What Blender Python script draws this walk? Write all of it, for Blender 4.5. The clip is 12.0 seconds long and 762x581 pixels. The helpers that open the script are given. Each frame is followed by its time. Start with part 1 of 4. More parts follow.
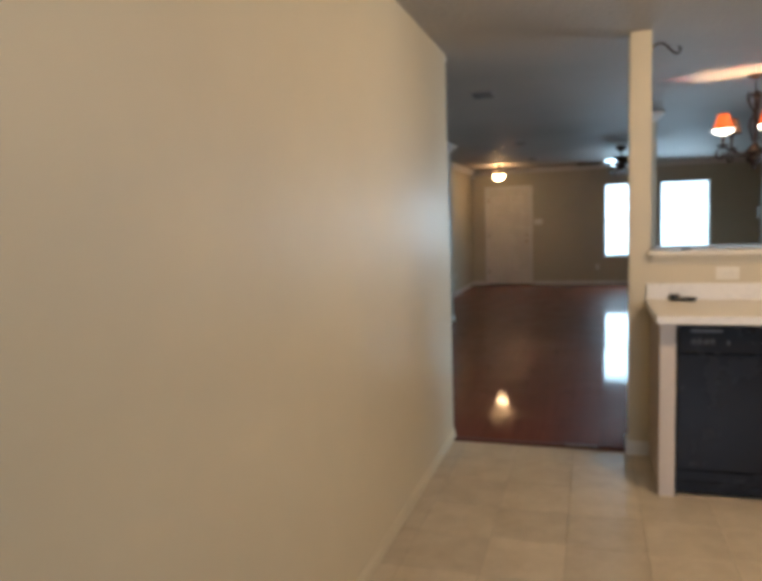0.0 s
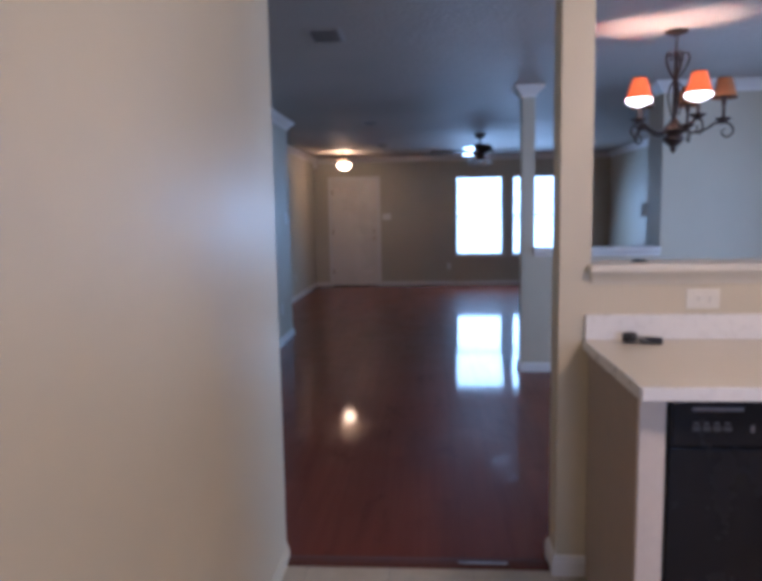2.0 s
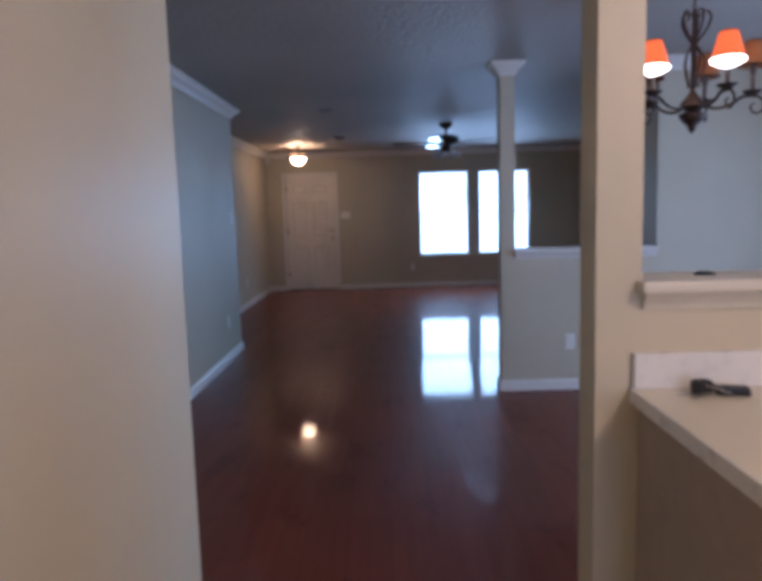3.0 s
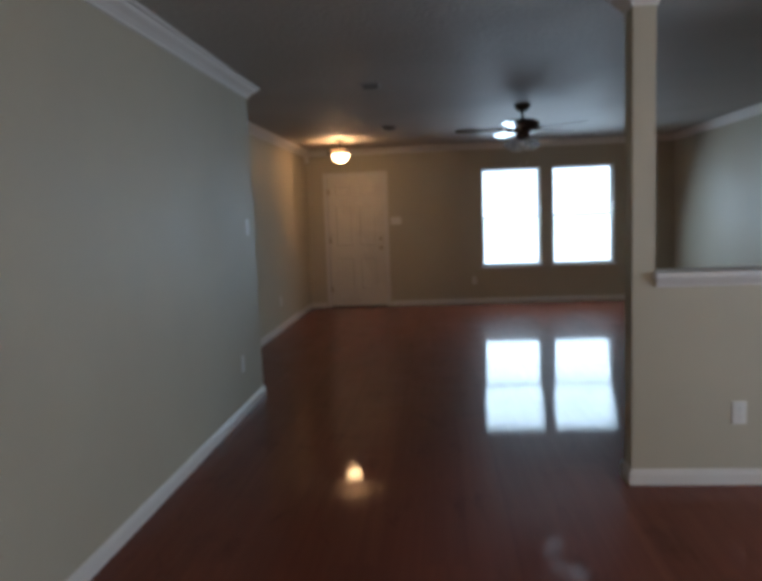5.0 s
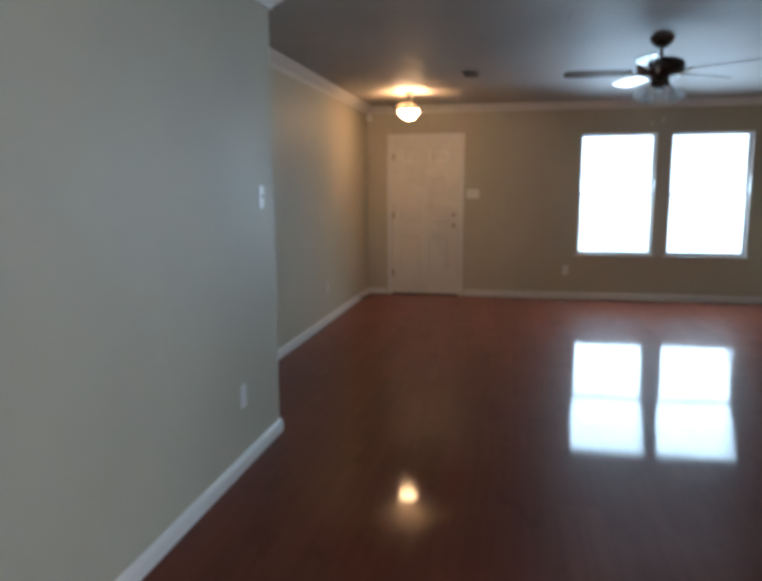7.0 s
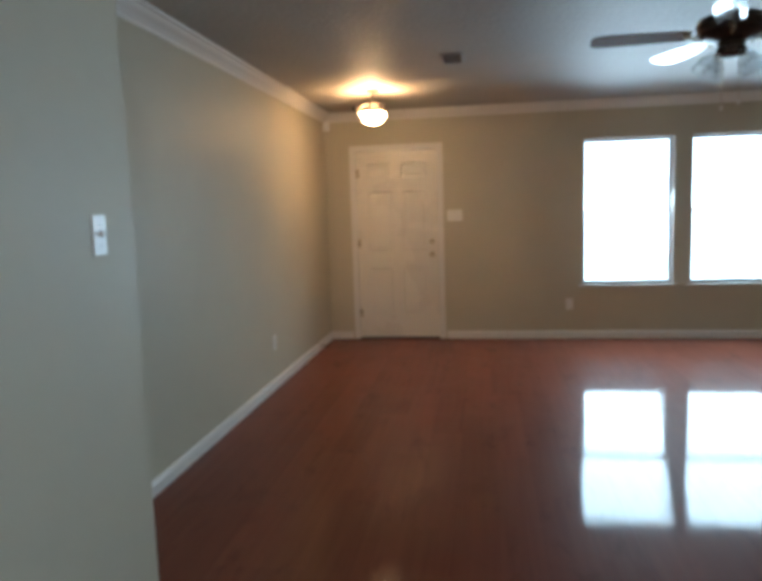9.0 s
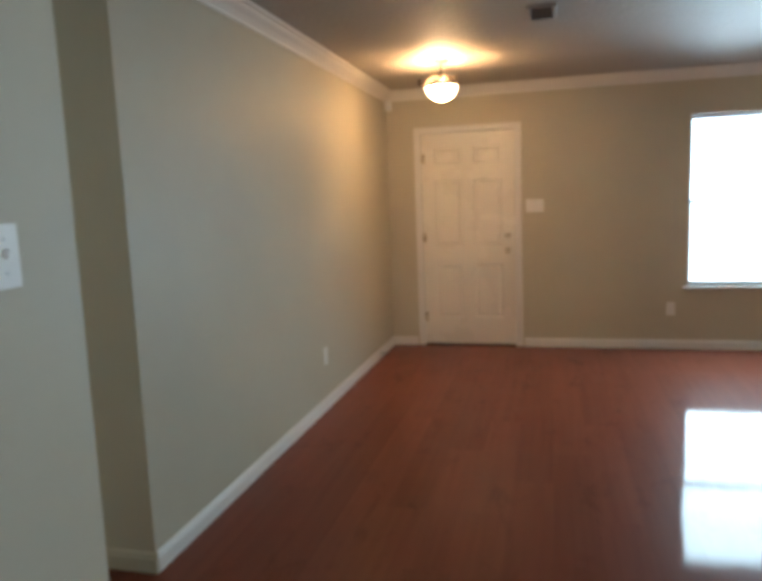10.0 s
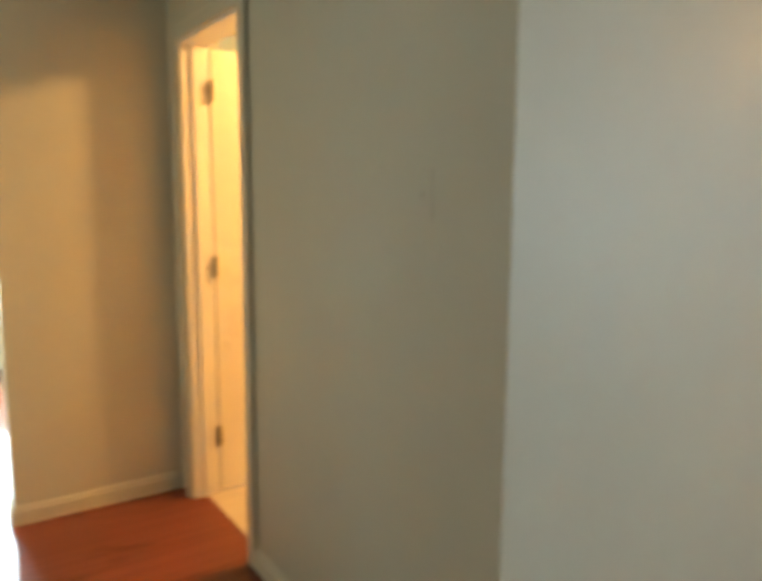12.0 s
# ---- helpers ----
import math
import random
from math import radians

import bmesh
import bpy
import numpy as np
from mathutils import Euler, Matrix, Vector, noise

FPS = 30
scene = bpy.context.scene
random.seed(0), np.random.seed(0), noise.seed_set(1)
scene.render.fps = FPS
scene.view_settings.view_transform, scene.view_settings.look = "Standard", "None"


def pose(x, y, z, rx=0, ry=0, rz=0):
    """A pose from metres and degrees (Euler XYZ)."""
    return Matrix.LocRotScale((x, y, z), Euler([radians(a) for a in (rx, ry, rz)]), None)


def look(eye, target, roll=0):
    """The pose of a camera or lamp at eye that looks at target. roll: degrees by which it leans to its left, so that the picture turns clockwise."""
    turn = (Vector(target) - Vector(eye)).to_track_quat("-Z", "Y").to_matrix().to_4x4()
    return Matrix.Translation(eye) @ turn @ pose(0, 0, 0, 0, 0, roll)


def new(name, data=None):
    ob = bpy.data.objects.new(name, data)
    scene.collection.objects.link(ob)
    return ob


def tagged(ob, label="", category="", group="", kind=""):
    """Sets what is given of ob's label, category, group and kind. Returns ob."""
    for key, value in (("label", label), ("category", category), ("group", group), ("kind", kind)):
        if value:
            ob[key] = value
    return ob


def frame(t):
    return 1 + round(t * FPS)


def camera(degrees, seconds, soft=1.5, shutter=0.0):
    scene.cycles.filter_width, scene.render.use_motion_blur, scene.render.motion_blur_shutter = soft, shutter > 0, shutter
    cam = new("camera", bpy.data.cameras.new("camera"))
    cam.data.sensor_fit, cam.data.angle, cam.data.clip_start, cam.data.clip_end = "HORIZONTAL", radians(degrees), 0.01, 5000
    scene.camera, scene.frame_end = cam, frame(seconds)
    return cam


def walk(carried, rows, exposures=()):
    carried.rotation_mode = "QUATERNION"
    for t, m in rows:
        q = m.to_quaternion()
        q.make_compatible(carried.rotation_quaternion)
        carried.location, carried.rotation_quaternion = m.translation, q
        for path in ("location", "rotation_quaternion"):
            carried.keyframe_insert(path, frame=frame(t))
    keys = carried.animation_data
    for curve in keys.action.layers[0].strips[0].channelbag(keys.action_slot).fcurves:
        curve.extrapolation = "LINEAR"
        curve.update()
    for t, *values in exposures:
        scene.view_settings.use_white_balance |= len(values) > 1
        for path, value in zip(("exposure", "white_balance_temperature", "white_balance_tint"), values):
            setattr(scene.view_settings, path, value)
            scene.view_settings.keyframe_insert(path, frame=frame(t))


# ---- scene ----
# ---- camera ----
cam = camera(58.8, 12.0, soft=5.0, shutter=0.4)
PATH = [
    (0, (0.313, -0.273, 1.424), (-0.28, 1.627, 1.223), -1.9),
    (0.5, (0.242, 0.114, 1.422), (-0.158, 2.061, 1.198), -1.2),
    (1, (0.148, 0.516, 1.43), (-0.073, 2.49, 1.191), -2.6),
    (1.5, (0.119, 0.942, 1.431), (-0.038, 2.926, 1.231), -1.3),
    (2, (0.044, 1.374, 1.411), (-0.096, 3.356, 1.181), -1.0),
    (2.5, (0.017, 1.774, 1.403), (0.008, 3.76, 1.164), -2.0),
    (4.5, (-0.082, 3.456, 1.409), (-0.217, 5.439, 1.184), -0.5),
    (5, (-0.103, 3.85, 1.411), (-0.275, 5.831, 1.191), -2.2),
    (5.5, (-0.099, 4.275, 1.431), (-0.401, 6.233, 1.155), -0.7),
    (6, (-0.138, 4.659, 1.431), (-0.449, 6.618, 1.178), -1.9),
    (6.5, (-0.187, 5.074, 1.423), (-0.536, 7.03, 1.196), -1.3),
    (7, (-0.244, 5.5, 1.409), (-0.618, 7.441, 1.108), -0.2),
    (9, (-0.444, 7.092, 1.411), (-0.745, 9.055, 1.173), -1.8),
    (9.5, (-0.489, 7.506, 1.408), (-0.891, 9.447, 1.135), 0.1),
    (10, (-0.59, 7.904, 1.439), (-1.08, 9.824, 1.171), -2.2),
    (10.5, (-0.637, 8.312, 1.423), (-1.333, 10.172, 1.186), -0.0),
    (11, (-0.779, 8.662, 1.424), (-1.705, 10.405, 1.103), -1.6),
    (11.5, (-0.959, 8.946, 1.388), (-2.162, 10.509, 1.055), -2.8),
    (11.8, (-1.09, 9.134, 1.375), (-2.592, 10.429, 1.125), 1.8),
    (12, (-1.183, 9.178, 1.367), (-2.819, 10.294, 1.088), 0.4),
]
EXPOSURES = [(0.0, 0.54, 5850, 16), (1.0, 0.44, 5000, 21), (2.5, 0.44, 4750, 31), (4.5, 0.16, 6100, 25), (5.5, 0.33, 6100, 23), (7.0, 0.98, 5850, 21), (9.0, 1.32, 5920, 16), (9.5, 1.4, 6050, 16), (10.0, 1.58, 6200, 17), (10.5, 1.88, 6300, 17), (11.0, 2.06, 6350, 14), (11.5, 2.07, 6250, 13), (12.0, 2.26, 6700, 16)]
walk(cam, [(t, look(eye, target, roll)) for t, eye, target, roll in PATH], EXPOSURES)

# ---- plan, in metres ----
H = 2.44                     # ceiling
XK, YK = -0.545, 3.97        # kitchen wall face and its end
XL, YL = -1.547, 9.112        # long living wall and its end at the hall
XG, YG = -2.121, 10.122       # entry wall and the hall's far wall
YF, XR = 14.345, 3.42         # front wall, side wall
YP, TP = 3.90, 0.14          # kitchen half wall
YQ, TQ = 7.262, 0.13          # dining half wall
YB = -2.60                   # kitchen's back wall
XE = -4.215                   # end wall of the hall
DOOR = (-1.810, -0.902)      # front door opening
WINS = ((0.572, 1.470), (1.634, 2.552))
WZ = (0.568, 2.062)


# ---- lights ----
def area(name, m, sx, sy, power, colour):
    lamp = bpy.data.lights.new(name, "AREA")
    lamp.spread = radians(150)
    lamp.shape, lamp.size, lamp.size_y, lamp.energy, lamp.color = "RECTANGLE", sx, sy, power, colour
    ob = new(name, lamp)
    ob.matrix_world = m
    return ob


def bulb_light(name, place, power, colour, radius=0.03):
    lamp = bpy.data.lights.new(name, "POINT")
    lamp.energy, lamp.color, lamp.shadow_soft_size = power, colour, radius
    ob = new(name, lamp)
    ob.location = place
    return ob


DAY = (0.60, 0.87, 0.96)
WARM = (1.0, 0.66, 0.33)
world = bpy.data.worlds.new("sky")
world.use_nodes = True
scene.world = world
sky = world.node_tree.nodes.new("ShaderNodeTexSky")
sky.sky_type, sky.sun_disc, sky.sun_elevation, sky.sun_rotation = "NISHITA", False, radians(40), radians(200)
world.node_tree.links.new(sky.outputs[0], world.node_tree.nodes["Background"].inputs[0])
world.node_tree.nodes["Background"].inputs[1].default_value = 0.08
for wa, wb in WINS:
    area("window_daylight", pose((wa + wb) / 2, YF + 0.135, sum(WZ) / 2, 60, 0, 180), wb - wa, WZ[1] - WZ[0] - 0.08, 17.5, DAY)
area("patio_daylight", pose(XR + 0.02, 5.55, 1.05, 90, 0, 90), 1.8, 2.0, 9.8, (0.80, 0.93, 0.98))
area("kitchen_window_daylight", pose(1.6, YB - 0.02, 1.5, 90, 0, 0), 1.6, 1.1, 23, (0.70, 0.86, 1.0))
area("bedroom_daylight", pose(-6.9, 9.75, 1.25, 90, 0, -90), 1.3, 1.6, 72, DAY)
# Kitchen and bath lights are out of view, set to fit their warm light.
bulb_light("unseen_kitchen_light", (1.4, 2.2, 2.28), 46, (1.0, 0.72, 0.42), 0.12)
bulb_light("unseen_bath_light", (-3.5, 11.3, 2.32), 37, (1.0, 0.57, 0.17), 0.08)
bulb_light("entry_lamp_light", (-1.380, 13.05, 2.222), 10, (1.0, 0.60, 0.26), 0.02)


# ---- materials ----
def material(name):
    m = bpy.data.materials.new(name)
    m.use_nodes = True
    nt = m.node_tree
    return m, nt, nt.nodes["Principled BSDF"]


def node(nt, kind, **values):
    n = nt.nodes.new(kind)
    for k, v in values.items():
        n.inputs[k.replace("_", " ")].default_value = v
    return n


def ramp(nt, source, c0, c1, p0=0.3, p1=0.7):
    r = nt.nodes.new("ShaderNodeValToRGB")
    r.color_ramp.elements[0].position, r.color_ramp.elements[1].position = p0, p1
    r.color_ramp.elements[0].color, r.color_ramp.elements[1].color = (*c0, 1), (*c1, 1)
    nt.links.new(source, r.inputs[0])
    return r


def coords(nt, scale=(1, 1, 1), space="Object"):
    tc = nt.nodes.new("ShaderNodeTexCoord")
    mp = nt.nodes.new("ShaderNodeMapping")
    mp.inputs["Scale"].default_value = scale
    nt.links.new(tc.outputs[space], mp.inputs[0])
    return mp.outputs[0]


def world_coords(nt, scale=(1, 1, 1)):
    g = nt.nodes.new("ShaderNodeNewGeometry")
    mp = nt.nodes.new("ShaderNodeMapping")
    mp.inputs["Scale"].default_value = scale
    nt.links.new(g.outputs["Position"], mp.inputs[0])
    return mp.outputs[0]


def bump(nt, bsdf, height, strength, distance):
    b = nt.nodes.new("ShaderNodeBump")
    b.inputs["Strength"].default_value, b.inputs["Distance"].default_value = strength, distance
    nt.links.new(height, b.inputs["Height"])
    nt.links.new(b.outputs[0], bsdf.inputs["Normal"])
    return b


def shade(c, k):
    return tuple(min(1, v * k) for v in c)


def paint(name, colour, rough=0.5, peel=0.0012, var=0.05, grain=180):
    """Rolled wall paint: broad patchiness, fine orange peel."""
    m, nt, p = material(name)
    w = world_coords(nt)
    broad = node(nt, "ShaderNodeTexNoise", Scale=1.3, Detail=4.0, Roughness=0.6)
    fine = node(nt, "ShaderNodeTexNoise", Scale=float(grain), Detail=3.0)
    for n in (broad, fine):
        nt.links.new(w, n.inputs["Vector"])
    r = ramp(nt, broad.outputs[0], shade(colour, 1 - var), shade(colour, 1 + var))
    nt.links.new(r.outputs[0], p.inputs["Base Color"])
    rr = node(nt, "ShaderNodeMapRange", From_Min=0.3, From_Max=0.7, To_Min=rough - 0.06, To_Max=rough + 0.06)
    nt.links.new(broad.outputs[0], rr.inputs[0])
    nt.links.new(rr.outputs[0], p.inputs["Roughness"])
    bump(nt, p, fine.outputs[0], 0.35, peel)
    return m


def plain(name, colour, rough=0.4, metal=0.0, var=0.08, scale=30, coat=0.0, dent=0.08, wear=0.07):
    """A finished surface with faint mottling and wear in its gloss."""
    m, nt, p = material(name)
    w = coords(nt)
    n = node(nt, "ShaderNodeTexNoise", Scale=float(scale), Detail=5.0, Roughness=0.65)
    nt.links.new(w, n.inputs["Vector"])
    r = ramp(nt, n.outputs[0], shade(colour, 1 - var), shade(colour, 1 + var))
    nt.links.new(r.outputs[0], p.inputs["Base Color"])
    rr = node(nt, "ShaderNodeMapRange", From_Min=0.3, From_Max=0.7, To_Min=max(0.02, rough - wear), To_Max=rough + wear)
    nt.links.new(n.outputs[0], rr.inputs[0])
    nt.links.new(rr.outputs[0], p.inputs["Roughness"])
    p.inputs["Metallic"].default_value = metal
    p.inputs["Coat Weight"].default_value = coat
    if dent:
        bump(nt, p, n.outputs[0], dent, 0.001)
    return m


def glow(name, colour, strength, base=(0.9, 0.85, 0.75)):
    m, nt, p = material(name)
    p.inputs["Base Color"].default_value = (*base, 1)
    p.inputs["Emission Color"].default_value = (*colour, 1)
    p.inputs["Emission Strength"].default_value = strength
    p.inputs["Roughness"].default_value = 0.35
    return m


def laminate():
    """Cherry laminate: grain along y, a tone per plank, glossy with smears and scratches."""
    m, nt, p = material("cherry_laminate")
    info = nt.nodes.new("ShaderNodeObjectInfo")
    g = nt.nodes.new("ShaderNodeNewGeometry")
    off = nt.nodes.new("ShaderNodeVectorMath")
    off.operation = "ADD"
    nt.links.new(g.outputs["Position"], off.inputs[0])
    sc = nt.nodes.new("ShaderNodeVectorMath")
    sc.operation = "SCALE"
    sc.inputs[0].default_value = (3.1, 17.0, 0)
    nt.links.new(info.outputs["Random"], sc.inputs["Scale"])
    nt.links.new(sc.outputs[0], off.inputs[1])
    mp = nt.nodes.new("ShaderNodeMapping")
    mp.inputs["Scale"].default_value = (24, 0.8, 1)
    nt.links.new(off.outputs[0], mp.inputs[0])
    grain = node(nt, "ShaderNodeTexNoise", Scale=1.0, Detail=3.0, Roughness=0.5, Distortion=0.5)
    nt.links.new(mp.outputs[0], grain.inputs["Vector"])
    r = ramp(nt, grain.outputs[0], (0.158, 0.0440, 0.0263), (0.204, 0.0590, 0.0346), 0.15, 0.85)
    tone = node(nt, "ShaderNodeMapRange", To_Min=0.92, To_Max=1.08)
    nt.links.new(info.outputs["Random"], tone.inputs[0])
    mix = nt.nodes.new("ShaderNodeVectorMath")
    mix.operation = "SCALE"
    nt.links.new(r.outputs[0], mix.inputs[0])
    nt.links.new(tone.outputs[0], mix.inputs["Scale"])
    worn_map = nt.nodes.new("ShaderNodeMapping")
    worn_map.inputs["Scale"].default_value = (3.4, 1.3, 1)
    g3 = nt.nodes.new("ShaderNodeNewGeometry")
    nt.links.new(g3.outputs["Position"], worn_map.inputs[0])
    worn = node(nt, "ShaderNodeTexNoise", Scale=1.7, Detail=5.0, Roughness=0.65, Distortion=0.6)
    nt.links.new(worn_map.outputs[0], worn.inputs["Vector"])
    wear = node(nt, "ShaderNodeMapRange", From_Min=0.56, From_Max=0.74, To_Min=1.0, To_Max=0.68)
    nt.links.new(worn.outputs[0], wear.inputs[0])
    aged = nt.nodes.new("ShaderNodeVectorMath")
    aged.operation = "SCALE"
    nt.links.new(mix.outputs[0], aged.inputs[0])
    nt.links.new(wear.outputs[0], aged.inputs["Scale"])
    nt.links.new(aged.outputs[0], p.inputs["Base Color"])
    smear = node(nt, "ShaderNodeTexNoise", Scale=2.2, Detail=5.0, Roughness=0.65, Distortion=1.2)
    nt.links.new(world_coords(nt), smear.inputs["Vector"])
    rr = node(nt, "ShaderNodeMapRange", From_Min=0.35, From_Max=0.75, To_Min=0.40, To_Max=0.5)
    nt.links.new(smear.outputs[0], rr.inputs[0])
    nt.links.new(rr.outputs[0], p.inputs["Roughness"])
    ripple = node(nt, "ShaderNodeTexNoise", Scale=7.0, Detail=2.0)
    nt.links.new(world_coords(nt), ripple.inputs["Vector"])
    wipe_map = nt.nodes.new("ShaderNodeMapping")
    wipe_map.inputs["Scale"].default_value, wipe_map.inputs["Rotation"].default_value = (2.0, 16.0, 1), (0, 0, radians(28))
    g2 = nt.nodes.new("ShaderNodeNewGeometry")
    nt.links.new(g2.outputs["Position"], wipe_map.inputs[0])
    wipe = node(nt, "ShaderNodeTexNoise", Scale=1.6, Detail=4.0, Roughness=0.6, Distortion=1.4)
    nt.links.new(wipe_map.outputs[0], wipe.inputs["Vector"])
    both = nt.nodes.new("ShaderNodeMath")
    both.operation = "MULTIPLY_ADD"
    both.inputs[1].default_value = 0.35
    nt.links.new(wipe.outputs[0], both.inputs[0])
    nt.links.new(ripple.outputs[0], both.inputs[2])
    wavy = bump(nt, p, both.outputs[0], 0.2, 0.002)
    nt.links.new(wavy.outputs[0], p.inputs["Coat Normal"])
    p.inputs["Coat Weight"].default_value = 0.58
    haze = node(nt, "ShaderNodeMapRange", From_Min=0.35, From_Max=0.72, To_Min=0.035, To_Max=0.085)
    nt.links.new(smear.outputs[0], haze.inputs[0])
    nt.links.new(haze.outputs[0], p.inputs["Coat Roughness"])
    p.inputs["Coat IOR"].default_value = 1.33
    p.inputs["Specular IOR Level"].default_value = 0.015
    return m


def tile_material():
    m, nt, p = material("beige_ceramic")
    info = nt.nodes.new("ShaderNodeObjectInfo")
    w = world_coords(nt)
    a = node(nt, "ShaderNodeTexNoise", Scale=6.0, Detail=6.0, Roughness=0.7)
    b = node(nt, "ShaderNodeTexNoise", Scale=60.0, Detail=3.0)
    nt.links.new(w, a.inputs["Vector"])
    nt.links.new(w, b.inputs["Vector"])
    r = ramp(nt, a.outputs[0], (0.47, 0.39, 0.27), (0.62, 0.535, 0.395), 0.3, 0.7)
    tone = node(nt, "ShaderNodeMapRange", To_Min=0.93, To_Max=1.07)
    nt.links.new(info.outputs["Random"], tone.inputs[0])
    mix = nt.nodes.new("ShaderNodeVectorMath")
    mix.operation = "SCALE"
    nt.links.new(r.outputs[0], mix.inputs[0])
    nt.links.new(tone.outputs[0], mix.inputs["Scale"])
    nt.links.new(mix.outputs[0], p.inputs["Base Color"])
    p.inputs["Roughness"].default_value = 0.32
    bump(nt, p, b.outputs[0], 0.12, 0.001)
    return m


def ceiling_material():
    m, nt, p = material("sprayed_ceiling")
    w = world_coords(nt)
    v = node(nt, "ShaderNodeTexVoronoi", Scale=34.0)
    n = node(nt, "ShaderNodeTexNoise", Scale=16.0, Detail=5.0, Roughness=0.7)
    big = node(nt, "ShaderNodeTexNoise", Scale=0.8, Detail=3.0)
    for k in (v, n, big):
        nt.links.new(w, k.inputs["Vector"])
    r = ramp(nt, big.outputs[0], (0.37, 0.345, 0.31), (0.44, 0.41, 0.37))
    nt.links.new(r.outputs[0], p.inputs["Base Color"])
    p.inputs["Roughness"].default_value = 0.6
    add = nt.nodes.new("ShaderNodeMath")
    add.operation = "ADD"
    nt.links.new(v.outputs["Distance"], add.inputs[0])
    nt.links.new(n.outputs[0], add.inputs[1])
    bump(nt, p, add.outputs[0], 0.6, 0.0055)
    return m


def glass_material(name="window_glass"):
    m = bpy.data.materials.new(name)
    m.use_nodes = True
    nt = m.node_tree
    nt.nodes.remove(nt.nodes["Principled BSDF"])
    tr, gl = nt.nodes.new("ShaderNodeBsdfTransparent"), nt.nodes.new("ShaderNodeBsdfGlossy")
    gl.inputs["Roughness"].default_value = 0.03
    fr, mx = nt.nodes.new("ShaderNodeFresnel"), nt.nodes.new("ShaderNodeMixShader")
    nt.links.new(fr.outputs[0], mx.inputs[0])
    nt.links.new(tr.outputs[0], mx.inputs[1])
    nt.links.new(gl.outputs[0], mx.inputs[2])
    nt.links.new(mx.outputs[0], nt.nodes["Material Output"].inputs[0])
    return m


def frosted(name, colour, rough=0.3):
    m, nt, p = material(name)
    p.inputs["Base Color"].default_value = (*colour, 1)
    p.inputs["Roughness"].default_value = rough
    p.inputs["Transmission Weight"].default_value = 0.95
    p.inputs["IOR"].default_value = 1.45
    return m


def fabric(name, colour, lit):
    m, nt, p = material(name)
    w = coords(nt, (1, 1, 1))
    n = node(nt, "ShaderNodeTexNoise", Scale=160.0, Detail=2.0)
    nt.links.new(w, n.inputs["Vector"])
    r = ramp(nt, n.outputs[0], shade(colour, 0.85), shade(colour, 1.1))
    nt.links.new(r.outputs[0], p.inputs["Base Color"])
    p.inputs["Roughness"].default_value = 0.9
    # Emission stands for bulb light passing through the cloth.
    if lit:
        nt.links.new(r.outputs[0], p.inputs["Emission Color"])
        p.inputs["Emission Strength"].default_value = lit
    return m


WALL = paint("greige_wall_paint", (0.52, 0.478, 0.368), 0.56)
CREAM = paint("cream_wall_paint", (0.61, 0.53, 0.37), 0.46)
LEDGE = paint("cream_ledge_paint", (0.68, 0.625, 0.51), 0.42, 0.0005, 0.03)
TRIM = paint("white_trim_paint", (0.74, 0.72, 0.68), 0.45, 0.0005, 0.03)
DOORWHITE = paint("white_door_paint", (0.76, 0.72, 0.645), 0.28, 0.0004, 0.03)
CEIL = ceiling_material()
LAM = laminate()
TILE = tile_material()
GROUT = paint("grey_grout", (0.44, 0.375, 0.275), 0.9, 0.002, 0.1, 90)
SUB = paint("dark_underlay", (0.02, 0.012, 0.009), 0.8, 0.001, 0.1)
PLASTIC = plain("white_plastic", (0.78, 0.77, 0.73), 0.35, var=0.03)
SLOT = plain("dark_slot", (0.02, 0.02, 0.02), 0.6)
BRASS = plain("satin_nickel", (0.55, 0.48, 0.36), 0.3, 1.0)
BRONZE = plain("oil_rubbed_bronze", (0.060, 0.042, 0.032), 0.38, 0.7, 0.25)
IRON = plain("rust_bronze_iron", (0.060, 0.038, 0.028), 0.5, 0.6, 0.3)
GLASS = glass_material()
VINYL = plain("white_vinyl", (0.72, 0.73, 0.74), 0.35, var=0.03)
COUNTER = plain("cream_laminate_counter", (0.72, 0.655, 0.52), 0.32, var=0.012, scale=6, dent=0, wear=0.015)
CABINET = plain("pale_cabinet_paint", (0.66, 0.58, 0.50), 0.4, var=0.04)
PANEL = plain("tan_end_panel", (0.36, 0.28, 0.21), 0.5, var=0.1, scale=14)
BLACK = plain("black_appliance", (0.010, 0.010, 0.013), 0.25, var=0.2, coat=0.12, dent=0, scale=4)
BLACK.node_tree.nodes["Principled BSDF"].inputs["Specular IOR Level"].default_value = 0.22
GREYMARK = plain("grey_print", (0.16, 0.16, 0.17), 0.5)
STEEL = plain("brushed_steel", (0.55, 0.55, 0.54), 0.3, 1.0, 0.1, 80)
RED_STRIP = plain("cherry_reducer_strip", (0.11, 0.032, 0.018), 0.75, var=0.2, scale=12)
BLADE = plain("dark_walnut_blade", (0.06, 0.042, 0.034), 0.22, var=0.15, scale=5, dent=0, wear=0.03, coat=1.0)
VENT = plain("grey_vent_metal", (0.40, 0.38, 0.36), 0.5, 0.2)
YELLOW = paint("yellow_room_paint", (0.70, 0.56, 0.30), 0.5)


